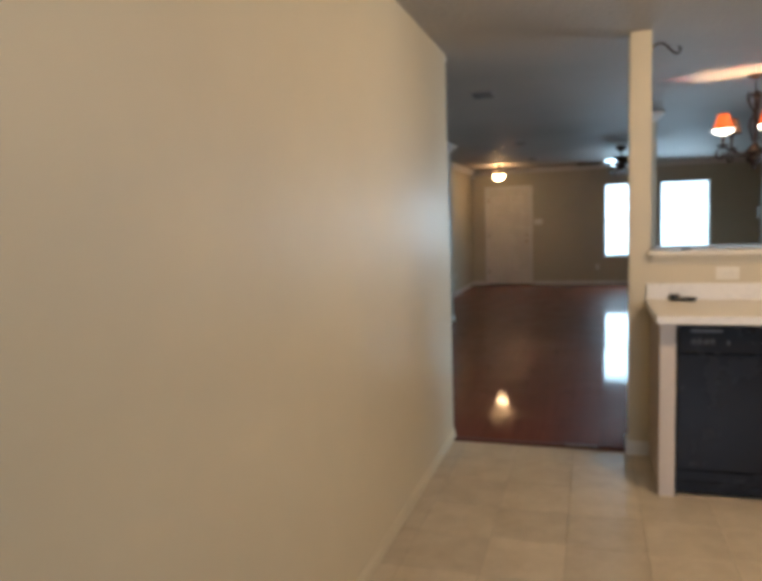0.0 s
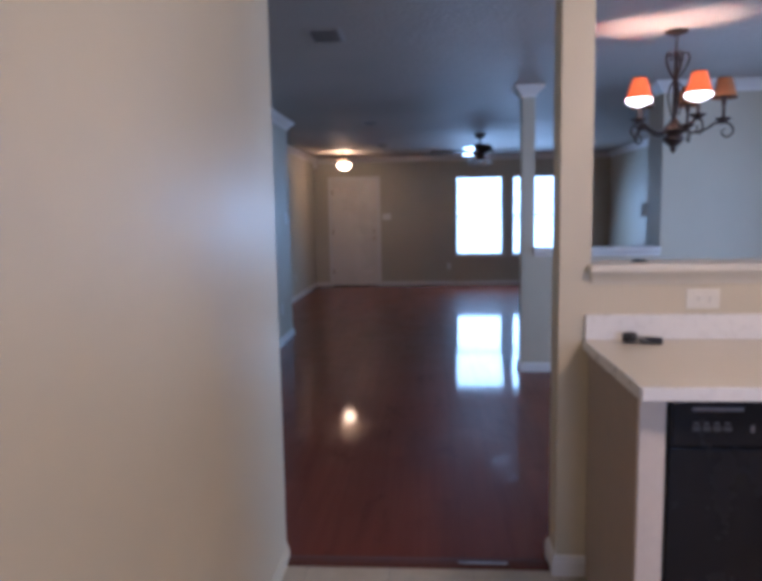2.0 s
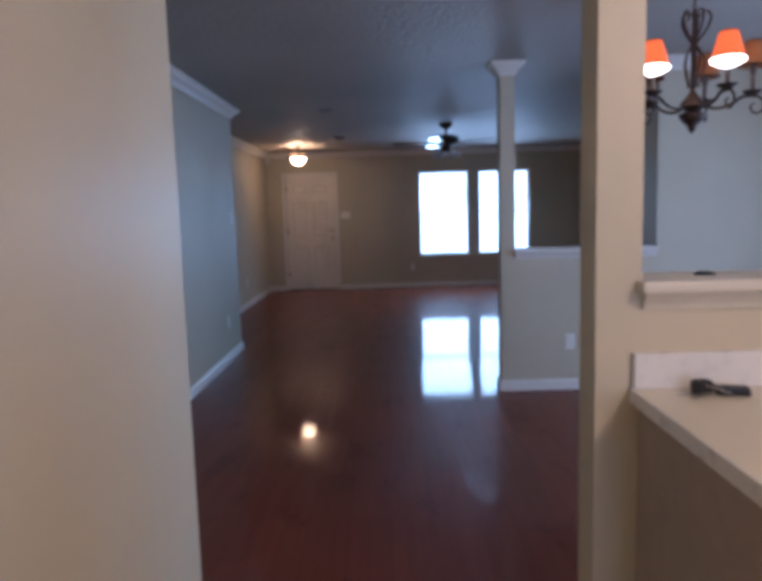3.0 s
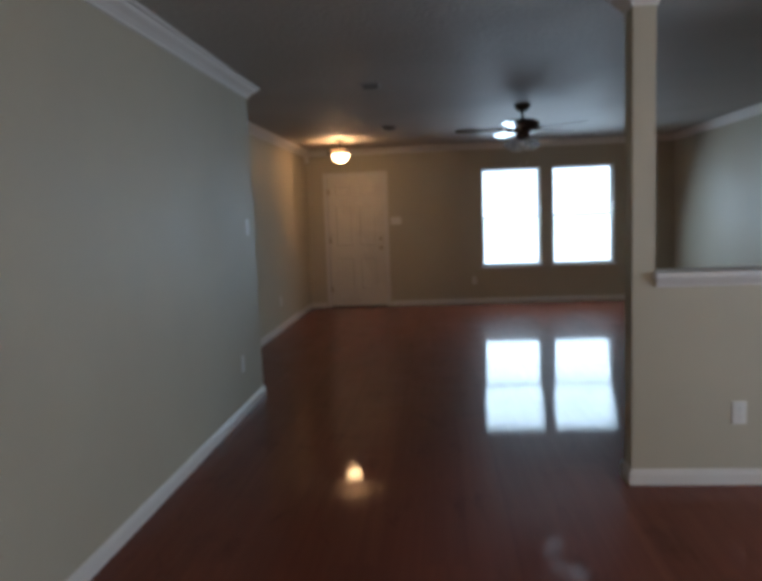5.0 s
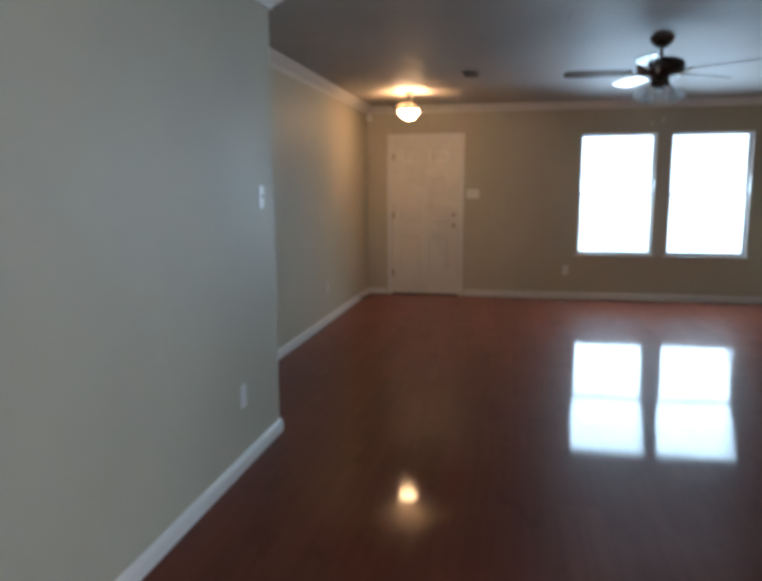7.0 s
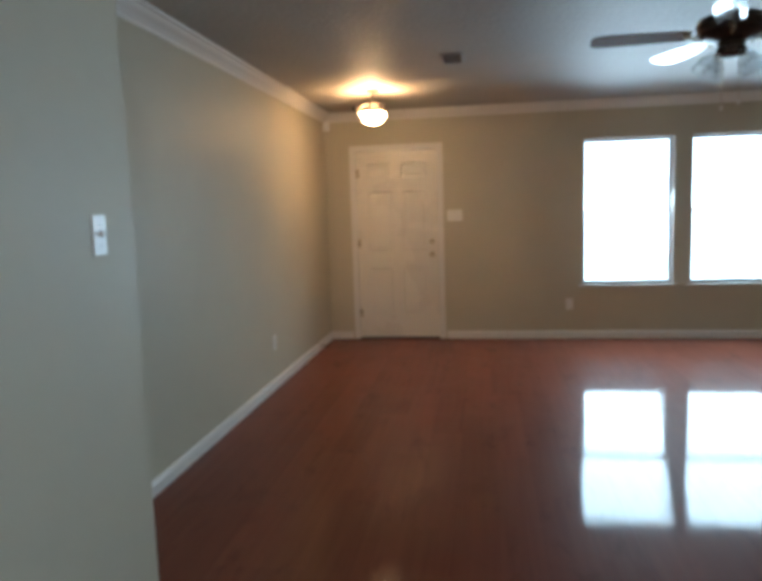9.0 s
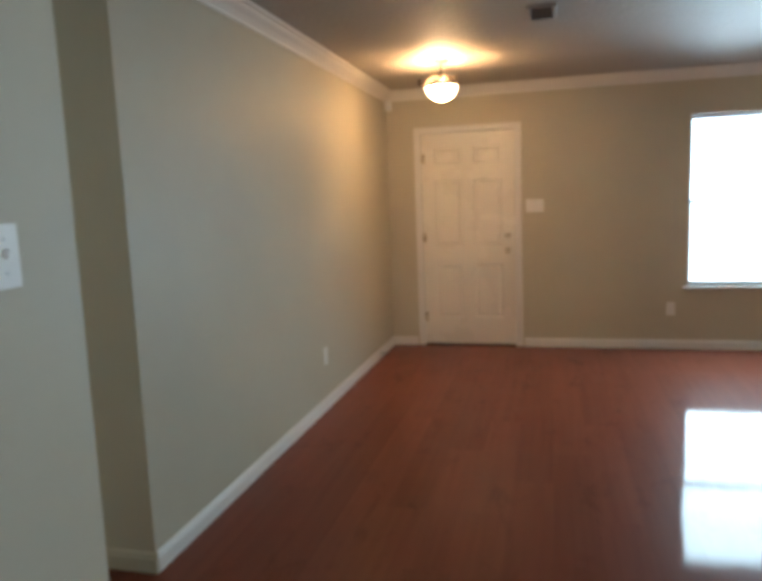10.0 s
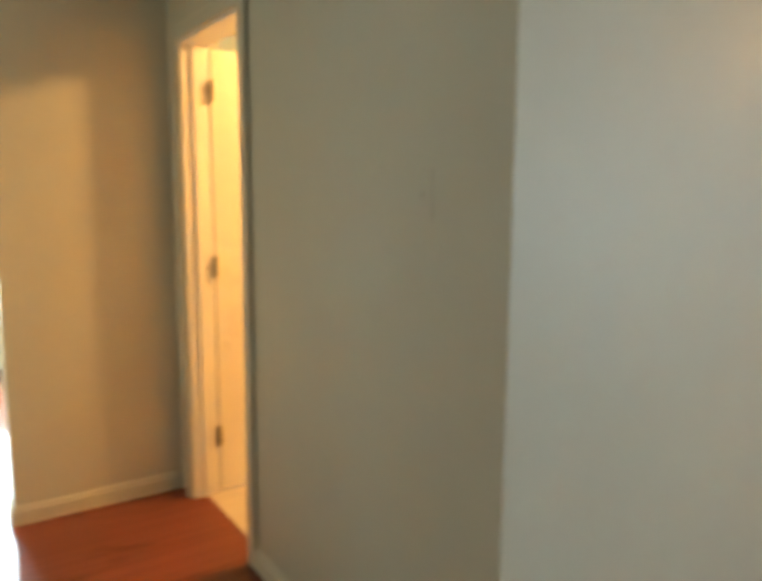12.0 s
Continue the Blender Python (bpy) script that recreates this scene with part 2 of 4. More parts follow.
# ---- building helpers ----
def part(name, bm, mat, parent=None, label="", smooth=False):
    me = bpy.data.meshes.new(name)
    bmesh.ops.recalc_face_normals(bm, faces=bm.faces)
    bm.to_mesh(me)
    bm.free()
    if smooth:
        for poly in me.polygons:
            poly.use_smooth = True
        me.set_sharp_from_angle(angle=radians(35))
    me.materials.append(mat)
    ob = new(name, me)
    if parent:
        ob.parent = parent
    if label:
        ob["label"] = label
    return ob


def thing(name, place, label, category, group="", kind="", turn=0.0):
    ob = new(name)
    ob.empty_display_size = 0.05
    ob.matrix_world = pose(*place, 0, 0, turn)
    return tagged(ob, label, category, group, kind)


def box(bm, x0, x1, y0, y1, z0, z1, bevel=0.0, seg=1):
    vs = [bm.verts.new((x, y, z)) for x in (x0, x1) for y in (y0, y1) for z in (z0, z1)]
    fs = [bm.faces.new([vs[i] for i in q]) for q in ((0, 1, 3, 2), (4, 6, 7, 5), (0, 4, 5, 1), (2, 3, 7, 6), (0, 2, 6, 4), (1, 5, 7, 3))]
    if bevel:
        es = list({e for f in fs for e in f.edges})
        bmesh.ops.bevel(bm, geom=es, offset=bevel, segments=seg, affect="EDGES", profile=0.6)
    return bm


def cuboid(*a, **k):
    return box(bmesh.new(), *a, **k)


def lathe(profile, n=24, bm=None, at=(0, 0, 0), cap=True):
    """A turned body: profile of (radius, z)."""
    bm = bm or bmesh.new()
    rings = []
    for r, z in profile:
        rings.append([bm.verts.new((at[0] + r * math.cos(2 * math.pi * i / n), at[1] + r * math.sin(2 * math.pi * i / n), at[2] + z)) for i in range(n)])
    for a, b in zip(rings, rings[1:]):
        for i in range(n):
            bm.faces.new((a[i], a[(i + 1) % n], b[(i + 1) % n], b[i]))
    if cap:
        bm.faces.new(rings[0])
        bm.faces.new(rings[-1])
    return bm


def tube(points, radius, n=8, bm=None):
    """A bent rod through the points; radius may be one number or one per point."""
    bm = bm or bmesh.new()
    pts = [Vector(p) for p in points]
    rad = list(radius) if isinstance(radius, (list, tuple)) else [radius] * len(pts)
    if 4 <= len(pts) <= 14:      # round off a bend drawn with few points
        fine, frad = [], []
        for i in range(len(pts) - 1):
            p0, p1, p2, p3 = pts[max(i - 1, 0)], pts[i], pts[i + 1], pts[min(i + 2, len(pts) - 1)]
            for k in range(4):
                u = k / 4
                fine.append(0.5 * (2 * p1 + (p2 - p0) * u + (2 * p0 - 5 * p1 + 4 * p2 - p3) * u * u + (3 * p1 - p0 - 3 * p2 + p3) * u ** 3))
                frad.append(rad[i] + (rad[i + 1] - rad[i]) * u)
        pts, rad = fine + [pts[-1]], frad + [rad[-1]]
    rings, ref = [], None
    for i, p in enumerate(pts):
        d = (pts[min(i + 1, len(pts) - 1)] - pts[max(i - 1, 0)]).normalized()
        if ref is None:
            ref = d.orthogonal().normalized()
        u = (ref - d * ref.dot(d)).normalized()
        ref = u
        v = d.cross(u)
        rings.append([bm.verts.new(p + rad[i] * (u * math.cos(2 * math.pi * k / n) + v * math.sin(2 * math.pi * k / n))) for k in range(n)])
    for a, b in zip(rings, rings[1:]):
        for i in range(n):
            bm.faces.new((a[i], a[(i + 1) % n], b[(i + 1) % n], b[i]))
    bm.faces.new(rings[0])
    bm.faces.new(rings[-1])
    return bm


def sweep(profile, path, closed=False):
    """A moulding: profile of (out from wall, z) along a plan path with the room on its left, mitred."""
    bm = bmesh.new()
    n = len(path)
    P = [Vector((x, y)) for x, y in path]

    def left(a, b):
        d = (b - a).normalized()
        return Vector((-d.y, d.x))
    rings = []
    for i in range(n):
        if closed:
            l0, l1 = left(P[i - 1], P[i]), left(P[i], P[(i + 1) % n])
        else:
            l0 = left(P[i - 1], P[i]) if i else left(P[0], P[1])
            l1 = left(P[i], P[i + 1]) if i < n - 1 else l0
        m = (l0 + l1) / max(0.2, 1 + l0.dot(l1))
        rings.append([bm.verts.new((P[i].x + m.x * o, P[i].y + m.y * o, z)) for o, z in profile])
    pairs = list(zip(rings, rings[1:])) + ([(rings[-1], rings[0])] if closed else [])
    k = len(profile)
    for a, b in pairs:
        for i in range(k):
            bm.faces.new((a[i], a[(i + 1) % k], b[(i + 1) % k], b[i]))
    if not closed:
        bm.faces.new(rings[0])
        bm.faces.new(rings[-1])
    return bm


def boxes(name, rows, mat, label="", category="wall"):
    bm = bmesh.new()
    for r in rows:
        box(bm, *r)
    return tagged(part(name, bm, mat), label, category, kind="structure")


BASE = [(0, 0), (0.015, 0), (0.015, 0.058), (0.011, 0.065), (0.011, 0.072), (0.005, 0.081), (0, 0.081)]
CROWN = [(0, H - 0.092), (0.012, H - 0.092), (0.016, H - 0.078), (0.034, H - 0.058), (0.062, H - 0.036), (0.072, H - 0.022), (0.088, H - 0.017), (0.088, H - 0.001), (0, H - 0.001)]

# ---- structure: walls ----
boxes("wall_kitchen", [(XK - 0.14, XK, YB - 0.14, YK, 0, H)], CREAM, "cream painted kitchen side wall", "wall")
boxes("wall_kitchen_back", [(XK, 0.8, YB - 0.14, YB, 0, H), (2.4, XR + 0.14, YB - 0.14, YB, 0, H), (0.8, 2.4, YB - 0.14, YB, 0, 0.95), (0.8, 2.4, YB - 0.14, YB, 2.05, H)], CREAM, "plain cream kitchen back wall", "wall")
boxes("wall_living_south", [(XL - 0.14, XK - 0.14, YK - 0.14, YK, 0, H)], WALL, "greige wall beside the kitchen passage", "wall")
boxes("wall_living", [(XL - 0.14, XL, YK, YL, 0, H)], WALL, "long greige living room wall ending at the hall", "wall")
boxes("wall_entry", [(XG - 0.12, XG, YG, YF, 0, H)], WALL, "greige wall beside the front door", "wall")
HD = (-4.068, -3.406)
boxes("wall_hall_north", [(HD[1], XG - 0.12, YG, YG + 0.12, 0, H), (XE - 0.12, HD[0], YG, YG + 0.12, 0, H), (HD[0], HD[1], YG, YG + 0.12, 2.0, H)], WALL, "greige hall wall with an open doorway", "wall")
boxes("wall_hall_south", [(XE - 1.6, XL - 0.14, YL - 0.14, YL, 0, H)], WALL, "greige hall side wall", "wall")
boxes("wall_hall_end", [(XE - 0.12, XE, 9.42, YG, 0, H)], WALL, "greige wall at the end of the hall", "wall")
dw, de = DOOR
z0, z1 = WZ
(a0, a1), (b0, b1) = WINS
boxes("wall_front", [(XG - 0.12, dw, YF, YF + 0.15, 0, H), (dw, de, YF, YF + 0.15, 2.048, H), (de, a0, YF, YF + 0.15, 0, H),
                     (a0, b1, YF, YF + 0.15, 0, z0), (a0, b1, YF, YF + 0.15, z1, H), (a1, b0, YF, YF + 0.15, z0, z1), (b1, XR + 0.14, YF, YF + 0.15, 0, H)],
      WALL, "greige front wall with the door and two windows", "wall")
boxes("wall_side", [(XR, XR + 0.14, YP, 4.65, 0, H), (XR, XR + 0.14, 6.45, YF, 0, H), (XR, XR + 0.14, 4.65, 6.45, 2.05, H)], WALL, "greige side wall of dining and living room", "wall")
boxes("wall_kitchen_side", [(XR, XR + 0.14, YB, YP, 0, H)], CREAM, "plain cream kitchen side wall", "wall")
PX = (0.526, 0.642)
boxes("wall_kitchen_post", [(PX[0], PX[1], YP, YP + TP, 0, H)], CREAM, "cream full-height post at the end of the half wall", "post")
boxes("wall_kitchen_half", [(PX[1], XR, YP, YP + TP, 0, 1.133)], CREAM, "cream half wall behind the kitchen counter", "wall")
QX = (0.846, 0.955)
QE = 2.005
boxes("wall_dining_post", [(QX[0], QX[1], YQ, YQ + TQ, 0, H)], WALL, "greige square post between dining and living room", "post")
boxes("wall_dining_half", [(QX[1], QE, YQ, YQ + TQ, 0, 1.008)], WALL, "greige half wall under a white sill", "wall")
boxes("wall_dining", [(QE, XR, YQ, YQ + TQ, 0, H)], WALL, "greige full-height wall behind the dining area", "wall")
boxes("chimney_breast", [(QE, XR, YQ + TQ, 7.64, 0, H)], WALL, "greige chimney breast behind the dining wall", "wall")
# rooms beyond the hall, closed off plainly
boxes("wall_bath", [(-5.2, -2.5, 12.4, 12.5, 0, H), (-5.2, -5.1, YG + 0.12, 12.4, 0, H), (-2.5, XG - 0.12, YG + 0.12, 12.5, 0, H)], YELLOW, "warm yellow walls of the room off the hall", "wall")
boxes("wall_bedroom", [(-7.2, -7.1, 7.4, 11.0, 0, H), (-7.1, XE - 0.12, 10.9, 11.0, 0, H), (-7.1, XE - 1.6, 7.4, 7.5, 0, H), (XE - 1.7, XE - 1.6, 7.5, YL - 0.14, 0, H)], WALL, "plain walls of the room past the hall", "wall")

ceil = tagged(part("ceiling", cuboid(-7.3, XR + 0.2, YB - 0.2, YF + 0.2, H, H + 0.12), CEIL), "white sprayed-texture ceiling", "ceiling", kind="structure")


# ---- mouldings ----
def trim(name, profile, path, label, category, mat=TRIM, closed=False):
    return tagged(part(name, sweep(profile, path, closed), mat), label, category, kind="structure")


CR = "white crown moulding under the ceiling"
trim("trim_crown_living", CROWN, [(XR, YQ + 0.4), (XR, YF), (XG, YF), (XG, YG), (XG - 0.2, YG)], CR, "crown moulding")
trim("trim_crown_long_wall", CROWN, [(XL - 0.14, YL), (XL, YL), (XL, YK), (XK - 0.01, YK)], CR, "crown moulding")
trim("trim_crown_dining", CROWN, [(XR, YP + TP), (XR, YQ), (QE, YQ), (QE, YQ + 0.2)], CR, "crown moulding")
trim("trim_post_capital", [(o * 0.8, z) for o, z in CROWN], [(QX[0], YQ), (QX[0], YQ + TQ), (QX[1], YQ + TQ), (QX[1], YQ)], "white crown capital round the post", "crown moulding", closed=True)
BB = "white painted baseboard with a stepped top"
trim("baseboard_front_west", BASE, [(dw - 0.062, YF), (XG, YF), (XG, YG + 0.002)], BB, "baseboard")
trim("baseboard_hall_north", BASE, [(XG + 0.013, YG), (HD[1] + 0.055, YG)], "greige painted baseboard along the hall wall", "baseboard", WALL)
trim("baseboard_front_east", BASE, [(XR, 7.64), (XR, YF), (de + 0.062, YF)], BB, "baseboard")
trim("baseboard_long_wall", BASE, [(XE - 1.0, YL), (XL, YL), (XL, YK), (XK, YK)], BB, "baseboard")
trim("baseboard_kitchen", [(o * 0.7, z * 0.72) for o, z in BASE], [(XK, YK + 0.012), (XK, YB), (XR, YB), (XR, 3.2)], "narrow cream kitchen baseboard", "baseboard", CREAM)
trim("baseboard_hall_end", BASE, [(XE, YG), (XE, 9.42), (XE - 0.12, 9.42)], "greige painted baseboard with a stepped top", "baseboard", WALL)
trim("baseboard_post", BASE, [(0.645, YP), (PX[0], YP), (PX[0], YP + TP), (XR, YP + TP), (XR, 4.6)], BB, "baseboard")
trim("baseboard_dining", BASE, [(XR, 6.5), (XR, YQ), (QX[0], YQ), (QX[0], YQ + TQ), (QE, YQ + TQ), (QE, 7.64), (XR, 7.64)], BB, "baseboard")


def ledge(name, x0, x1, y0, y1, top, label, mat=TRIM):
    """A bar ledge: rounded board over a cove strip on both faces."""
    ob = thing(name, (x0, y0, top - 0.075), label, "ledge", kind="structure")
    L, D = x1 - x0, y1 - y0
    part("ledge_board", cuboid(-0.014, L, -0.05, D + 0.05, 0.045, 0.075, bevel=0.008, seg=2), mat, ob)
    for side, path in (("front", [(L, 0), (0, 0)]), ("back", [(0, D), (L, D)])):
        part("cove_strip", sweep([(0, 0), (0.008, 0), (0.012, 0.012), (0.028, 0.03), (0.036, 0.044), (0, 0.044)], path), mat, ob)
    return ob


ledge("trim_bar_ledge", PX[1], XR, YP, YP + TP, 1.208, "cream-white bar ledge on the kitchen half wall", LEDGE)
ledge("trim_half_wall_sill", QX[1], QE, YQ, YQ + TQ, 1.083, "white sill on the dining half wall")


# ---- front door ----
def six_panel(name, w, h, t, parent, mat, panels=None):
    """A six-panel leaf in x and z, its faces at y = 0 and y = t."""
    st, mid = 0.118, 0.105
    xs = [0, st, (w - mid) / 2, (w + mid) / 2, w - st, w]
    zs = [0, 0.255, 0.770, 0.945, 1.575, 1.725, h - 0.13, h]
    bm = bmesh.new()
    for y, flip in ((0.0, 1), (t, -1)):
        grid = [[bm.verts.new((x, y, z)) for z in zs] for x in xs]
        inner = []
        for i in range(5):
            for j in range(7):
                f = bm.faces.new((grid[i][j], grid[i + 1][j], grid[i + 1][j + 1], grid[i][j + 1]))
                if i in (1, 3) and j in (1, 3, 5):
                    inner.append(f)
        for f in inner:
            bmesh.ops.inset_individual(bm, faces=[f], thickness=0.014, depth=0)
            for v in f.verts:
                v.co.y += 0.013 * flip
            bmesh.ops.inset_individual(bm, faces=[f], thickness=0.022, depth=0)
            bmesh.ops.inset_individual(bm, faces=[f], thickness=0.018, depth=0)
            for v in f.verts:
                v.co.y -= 0.009 * flip
    for x0, x1, zz0, zz1 in ((0, 0, 0, h), (w, w, 0, h)):
        bm.faces.new([bm.verts.new(c) for c in ((x0, 0, 0), (x0, t, 0), (x0, t, h), (x0, 0, h))])
    for z in (0, h):
        bm.faces.new([bm.verts.new(c) for c in ((0, 0, z), (w, 0, z), (w, t, z), (0, t, z))])
    bmesh.ops.remove_doubles(bm, verts=bm.verts, dist=1e-5)
    return part(name, bm, mat, parent)


def hinge(parent, x, y, z):
    bm = tube([(x, y, z - 0.045), (x, y, z + 0.045)], 0.007)
    box(bm, x - 0.002, x + 0.03, y + 0.004, y + 0.007, z - 0.045, z + 0.045)
    return part("hinge", bm, BRASS, parent, "satin metal hinge")


def casing(x0, x1, h, y, parent, w=0.057, mat=TRIM):
    """Three moulded casing boards round an opening, standing out towards -y."""
    for a, b, c, d in ((x0 - w, x0, 0, h + w), (x1, x1 + w, 0, h + w), (x0, x1, h, h + w)):
        bm = cuboid(a, b, y - 0.017, y, c, d, bevel=0.004)
        part("casing", bm, mat, parent)


front = thing("door_1", (0, 0, 0), "closed white six-panel front door with nickel hardware", "door", kind="structure")
casing(dw + 0.012, de - 0.012, 2.033, YF, front)
for q in ((dw, dw + 0.016, YF, YF + 0.13, 0, 2.048), (de - 0.016, de, YF, YF + 0.13, 0, 2.048), (dw + 0.016, de - 0.016, YF, YF + 0.13, 2.032, 2.048)):
    part("door_jamb", cuboid(*q), TRIM, front)
for q in ((dw + 0.016, dw + 0.032, YF + 0.065, YF + 0.088, 0, 2.032), (de - 0.032, de - 0.016, YF + 0.065, YF + 0.088, 0, 2.032), (dw + 0.032, de - 0.032, YF + 0.065, YF + 0.088, 2.014, 2.032)):
    part("door_stop_strip", cuboid(*q), TRIM, front)
leaf = six_panel("door_leaf", de - dw - 0.038, 2.010, 0.044, front, DOORWHITE)
leaf.location = (dw + 0.019, YF + 0.020, 0.018)
part("door_threshold", cuboid(dw + 0.016, de - 0.016, YF - 0.01, YF + 0.11, 0.0, 0.016, bevel=0.004), BRONZE, front, "dark metal threshold")
for z in (0.28, 1.05, 1.80):
    hinge(front, dw + 0.018, YF + 0.012, z)
kx = de - 0.085
knob = part("door_knob", lathe([(0.031, 0), (0.031, 0.006), (0.012, 0.012), (0.011, 0.035), (0.024, 0.042), (0.029, 0.056), (0.024, 0.068), (0.008, 0.073)]), BRASS, front, "satin nickel knob", True)
knob.matrix_local = pose(kx, YF + 0.020, 0.915, 90)
bolt = part("deadbolt", lathe([(0.029, 0), (0.029, 0.008), (0.024, 0.014), (0.008, 0.015)]), BRASS, front, "satin nickel deadbolt", True)
bolt.matrix_local = pose(kx, YF + 0.020, 1.055, 90)
part("thumb_turn", cuboid(kx - 0.004, kx + 0.004, YF - 0.011, YF + 0.009, 1.04, 1.07, bevel=0.002), BRASS, front)


# ---- windows ----
def window(name, x0, x1):
    ob = thing(name, (x0, YF, z0), "bright white vinyl single-hung window", "window", kind="structure")
    w, h, d = x1 - x0, z1 - z0, 0.065
    for q in ((0, 0.016, d, d + 0.06, 0, h), (w - 0.016, w, d, d + 0.06, 0, h), (0.016, w - 0.016, d, d + 0.06, 0, 0.016), (0.016, w - 0.016, d, d + 0.06, h - 0.016, h)):
        part("window_frame", cuboid(*q, bevel=0.004), VINYL, ob)
    mid = h * 0.5
    for lo, hi, yy in ((0.016, mid + 0.015, d + 0.004), (mid - 0.015, h - 0.016, d + 0.03)):
        sash = part("sash", bmesh_sash(0.016, w - 0.016, lo, hi, yy), VINYL, ob)
        pane = part("pane", cuboid(0.034, w - 0.034, yy + 0.010, yy + 0.014, lo + 0.018, hi - 0.018), GLASS, sash)
        pane.visible_shadow = False
    # White liners added over the drywall reveal in place of window glare.
    for q in ((0, 0.006, 0.0, d, 0.002, h - 0.006), (w - 0.006, w, 0.0, d, 0.002, h - 0.006), (0, w, 0.0, d, h - 0.006, h)):
        part("reveal_glare_liner", cuboid(*q), TRIM, ob)
    part("sash_lock", cuboid(w / 2 - 0.03, w / 2 + 0.03, d - 0.008, d + 0.004, mid + 0.0, mid + 0.02, bevel=0.004), VINYL, ob)
    part("window_sill", cuboid(-0.035, w + 0.035, -0.03, d, -0.022, 0.0, bevel=0.006, seg=2), TRIM, ob)
    return ob


def bmesh_sash(x0, x1, lo, hi, y):
    bm = bmesh.new()
    s = 0.022
    for q in ((x0, x0 + s, lo, hi), (x1 - s, x1, lo, hi), (x0 + s, x1 - s, lo, lo + s), (x0 + s, x1 - s, hi - s, hi)):
        box(bm, q[0], q[1], y, y + 0.024, q[2], q[3], bevel=0.003)
    return bm


window("window_1", *WINS[0])
window("window_2", *WINS[1])

# ---- hall doorway, open leaf ----
hall_door = thing("door_2", (0, 0, 0), "open white panel door in the hall doorway", "door", kind="structure")
for q in ((HD[0], HD[0] + 0.018, YG, YG + 0.12, 0, 2.0), (HD[1] - 0.018, HD[1], YG, YG + 0.12, 0, 2.0), (HD[0] + 0.018, HD[1] - 0.018, YG, YG + 0.12, 1.982, 2.0)):
    part("door_jamb", cuboid(*q), TRIM, hall_door)
part("door_stop", cuboid(HD[0] + 0.018, HD[0] + 0.029, YG + 0.045, YG + 0.08, 0, 1.982), TRIM, hall_door)
casing(HD[0] + 0.006, HD[1] - 0.006, 1.994, YG, hall_door, mat=WALL)
leaf2 = six_panel("door_leaf", HD[1] - HD[0] - 0.042, 1.96, 0.035, hall_door, DOORWHITE)
leaf2.matrix_local = pose(HD[0] + 0.021, YG + 0.125, 0.012, 0, 0, 87)
for z in (0.28, 1.05, 1.80):
    hinge(hall_door, HD[0] + 0.02, YG + 0.118, z)


# ---- kitchen ----
def counter():
    ob = thing("countertop", (0.620, 3.205, 0.892), "cream laminate countertop with a low backsplash", "countertop")
    L, D = XR - 0.620, YP - 3.205
    sx0, sx1, sy0, sy1 = 0.80, 1.56, 0.19, 0.60
    bm = bmesh.new()
    for q in ((0, sx0, 0, D), (sx1, L, 0, D), (sx0, sx1, 0, sy0), (sx0, sx1, sy1, D)):
        box(bm, q[0], q[1], q[2], q[3], 0, 0.037)
    bmesh.ops.remove_doubles(bm, verts=bm.verts, dist=1e-5)
    part("worktop", bm, COUNTER, ob)
    part("front_edge", cuboid(-0.004, L, -0.008, 0.0, -0.002, 0.038, bevel=0.004, seg=2), plain("white_edge_band", (0.78, 0.75, 0.70), 0.3, var=0.008, dent=0), ob, "white rounded front edge")
    part("side_edge", cuboid(-0.006, 0.0, 0.0, D, -0.002, 0.038, bevel=0.003, seg=2), bpy.data.materials["white_edge_band"], ob)
    part("backsplash", cuboid(0, L, D - 0.02, D - 0.001, 0.037, 0.130, bevel=0.004, seg=2), bpy.data.materials["white_edge_band"], ob)
    return ob


counter()
sink = thing("sink", (1.420, 3.395, 0.929), "stainless steel drop-in sink in the countertop", "sink")
bm = bmesh.new()
for q in ((-0.02, 0.025, -0.02, 0.43), (0.735, 0.78, -0.02, 0.43), (0.025, 0.735, -0.02, 0.025), (0.025, 0.735, 0.385, 0.43)):
    box(bm, *q, 0.0005, 0.006, bevel=0.002)
part("rim", bm, STEEL, sink)
bm = bmesh.new()
for q in ((0.02, 0.026, 0.02, 0.39, -0.2, 0.002), (0.734, 0.74, 0.02, 0.39, -0.2, 0.002), (0.026, 0.734, 0.02, 0.026, -0.2, 0.002), (0.026, 0.734, 0.384, 0.39, -0.2, 0.002), (0.02, 0.74, 0.02, 0.39, -0.176, -0.17), (0.375, 0.385, 0.026, 0.384, -0.17, 0.0)):
    box(bm, *q)
part("bowl", bm, STEEL, sink)

panel = thing("cabinet_end_panel", (0.638, 3.285, 0), "pale end panel closing the counter beside the dishwasher", "cabinet")
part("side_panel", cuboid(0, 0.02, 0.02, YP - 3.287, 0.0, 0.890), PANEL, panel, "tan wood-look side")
part("face_stile", cuboid(0, 0.075, 0.0, 0.019, 0.0, 0.890, bevel=0.002), CABINET, panel)

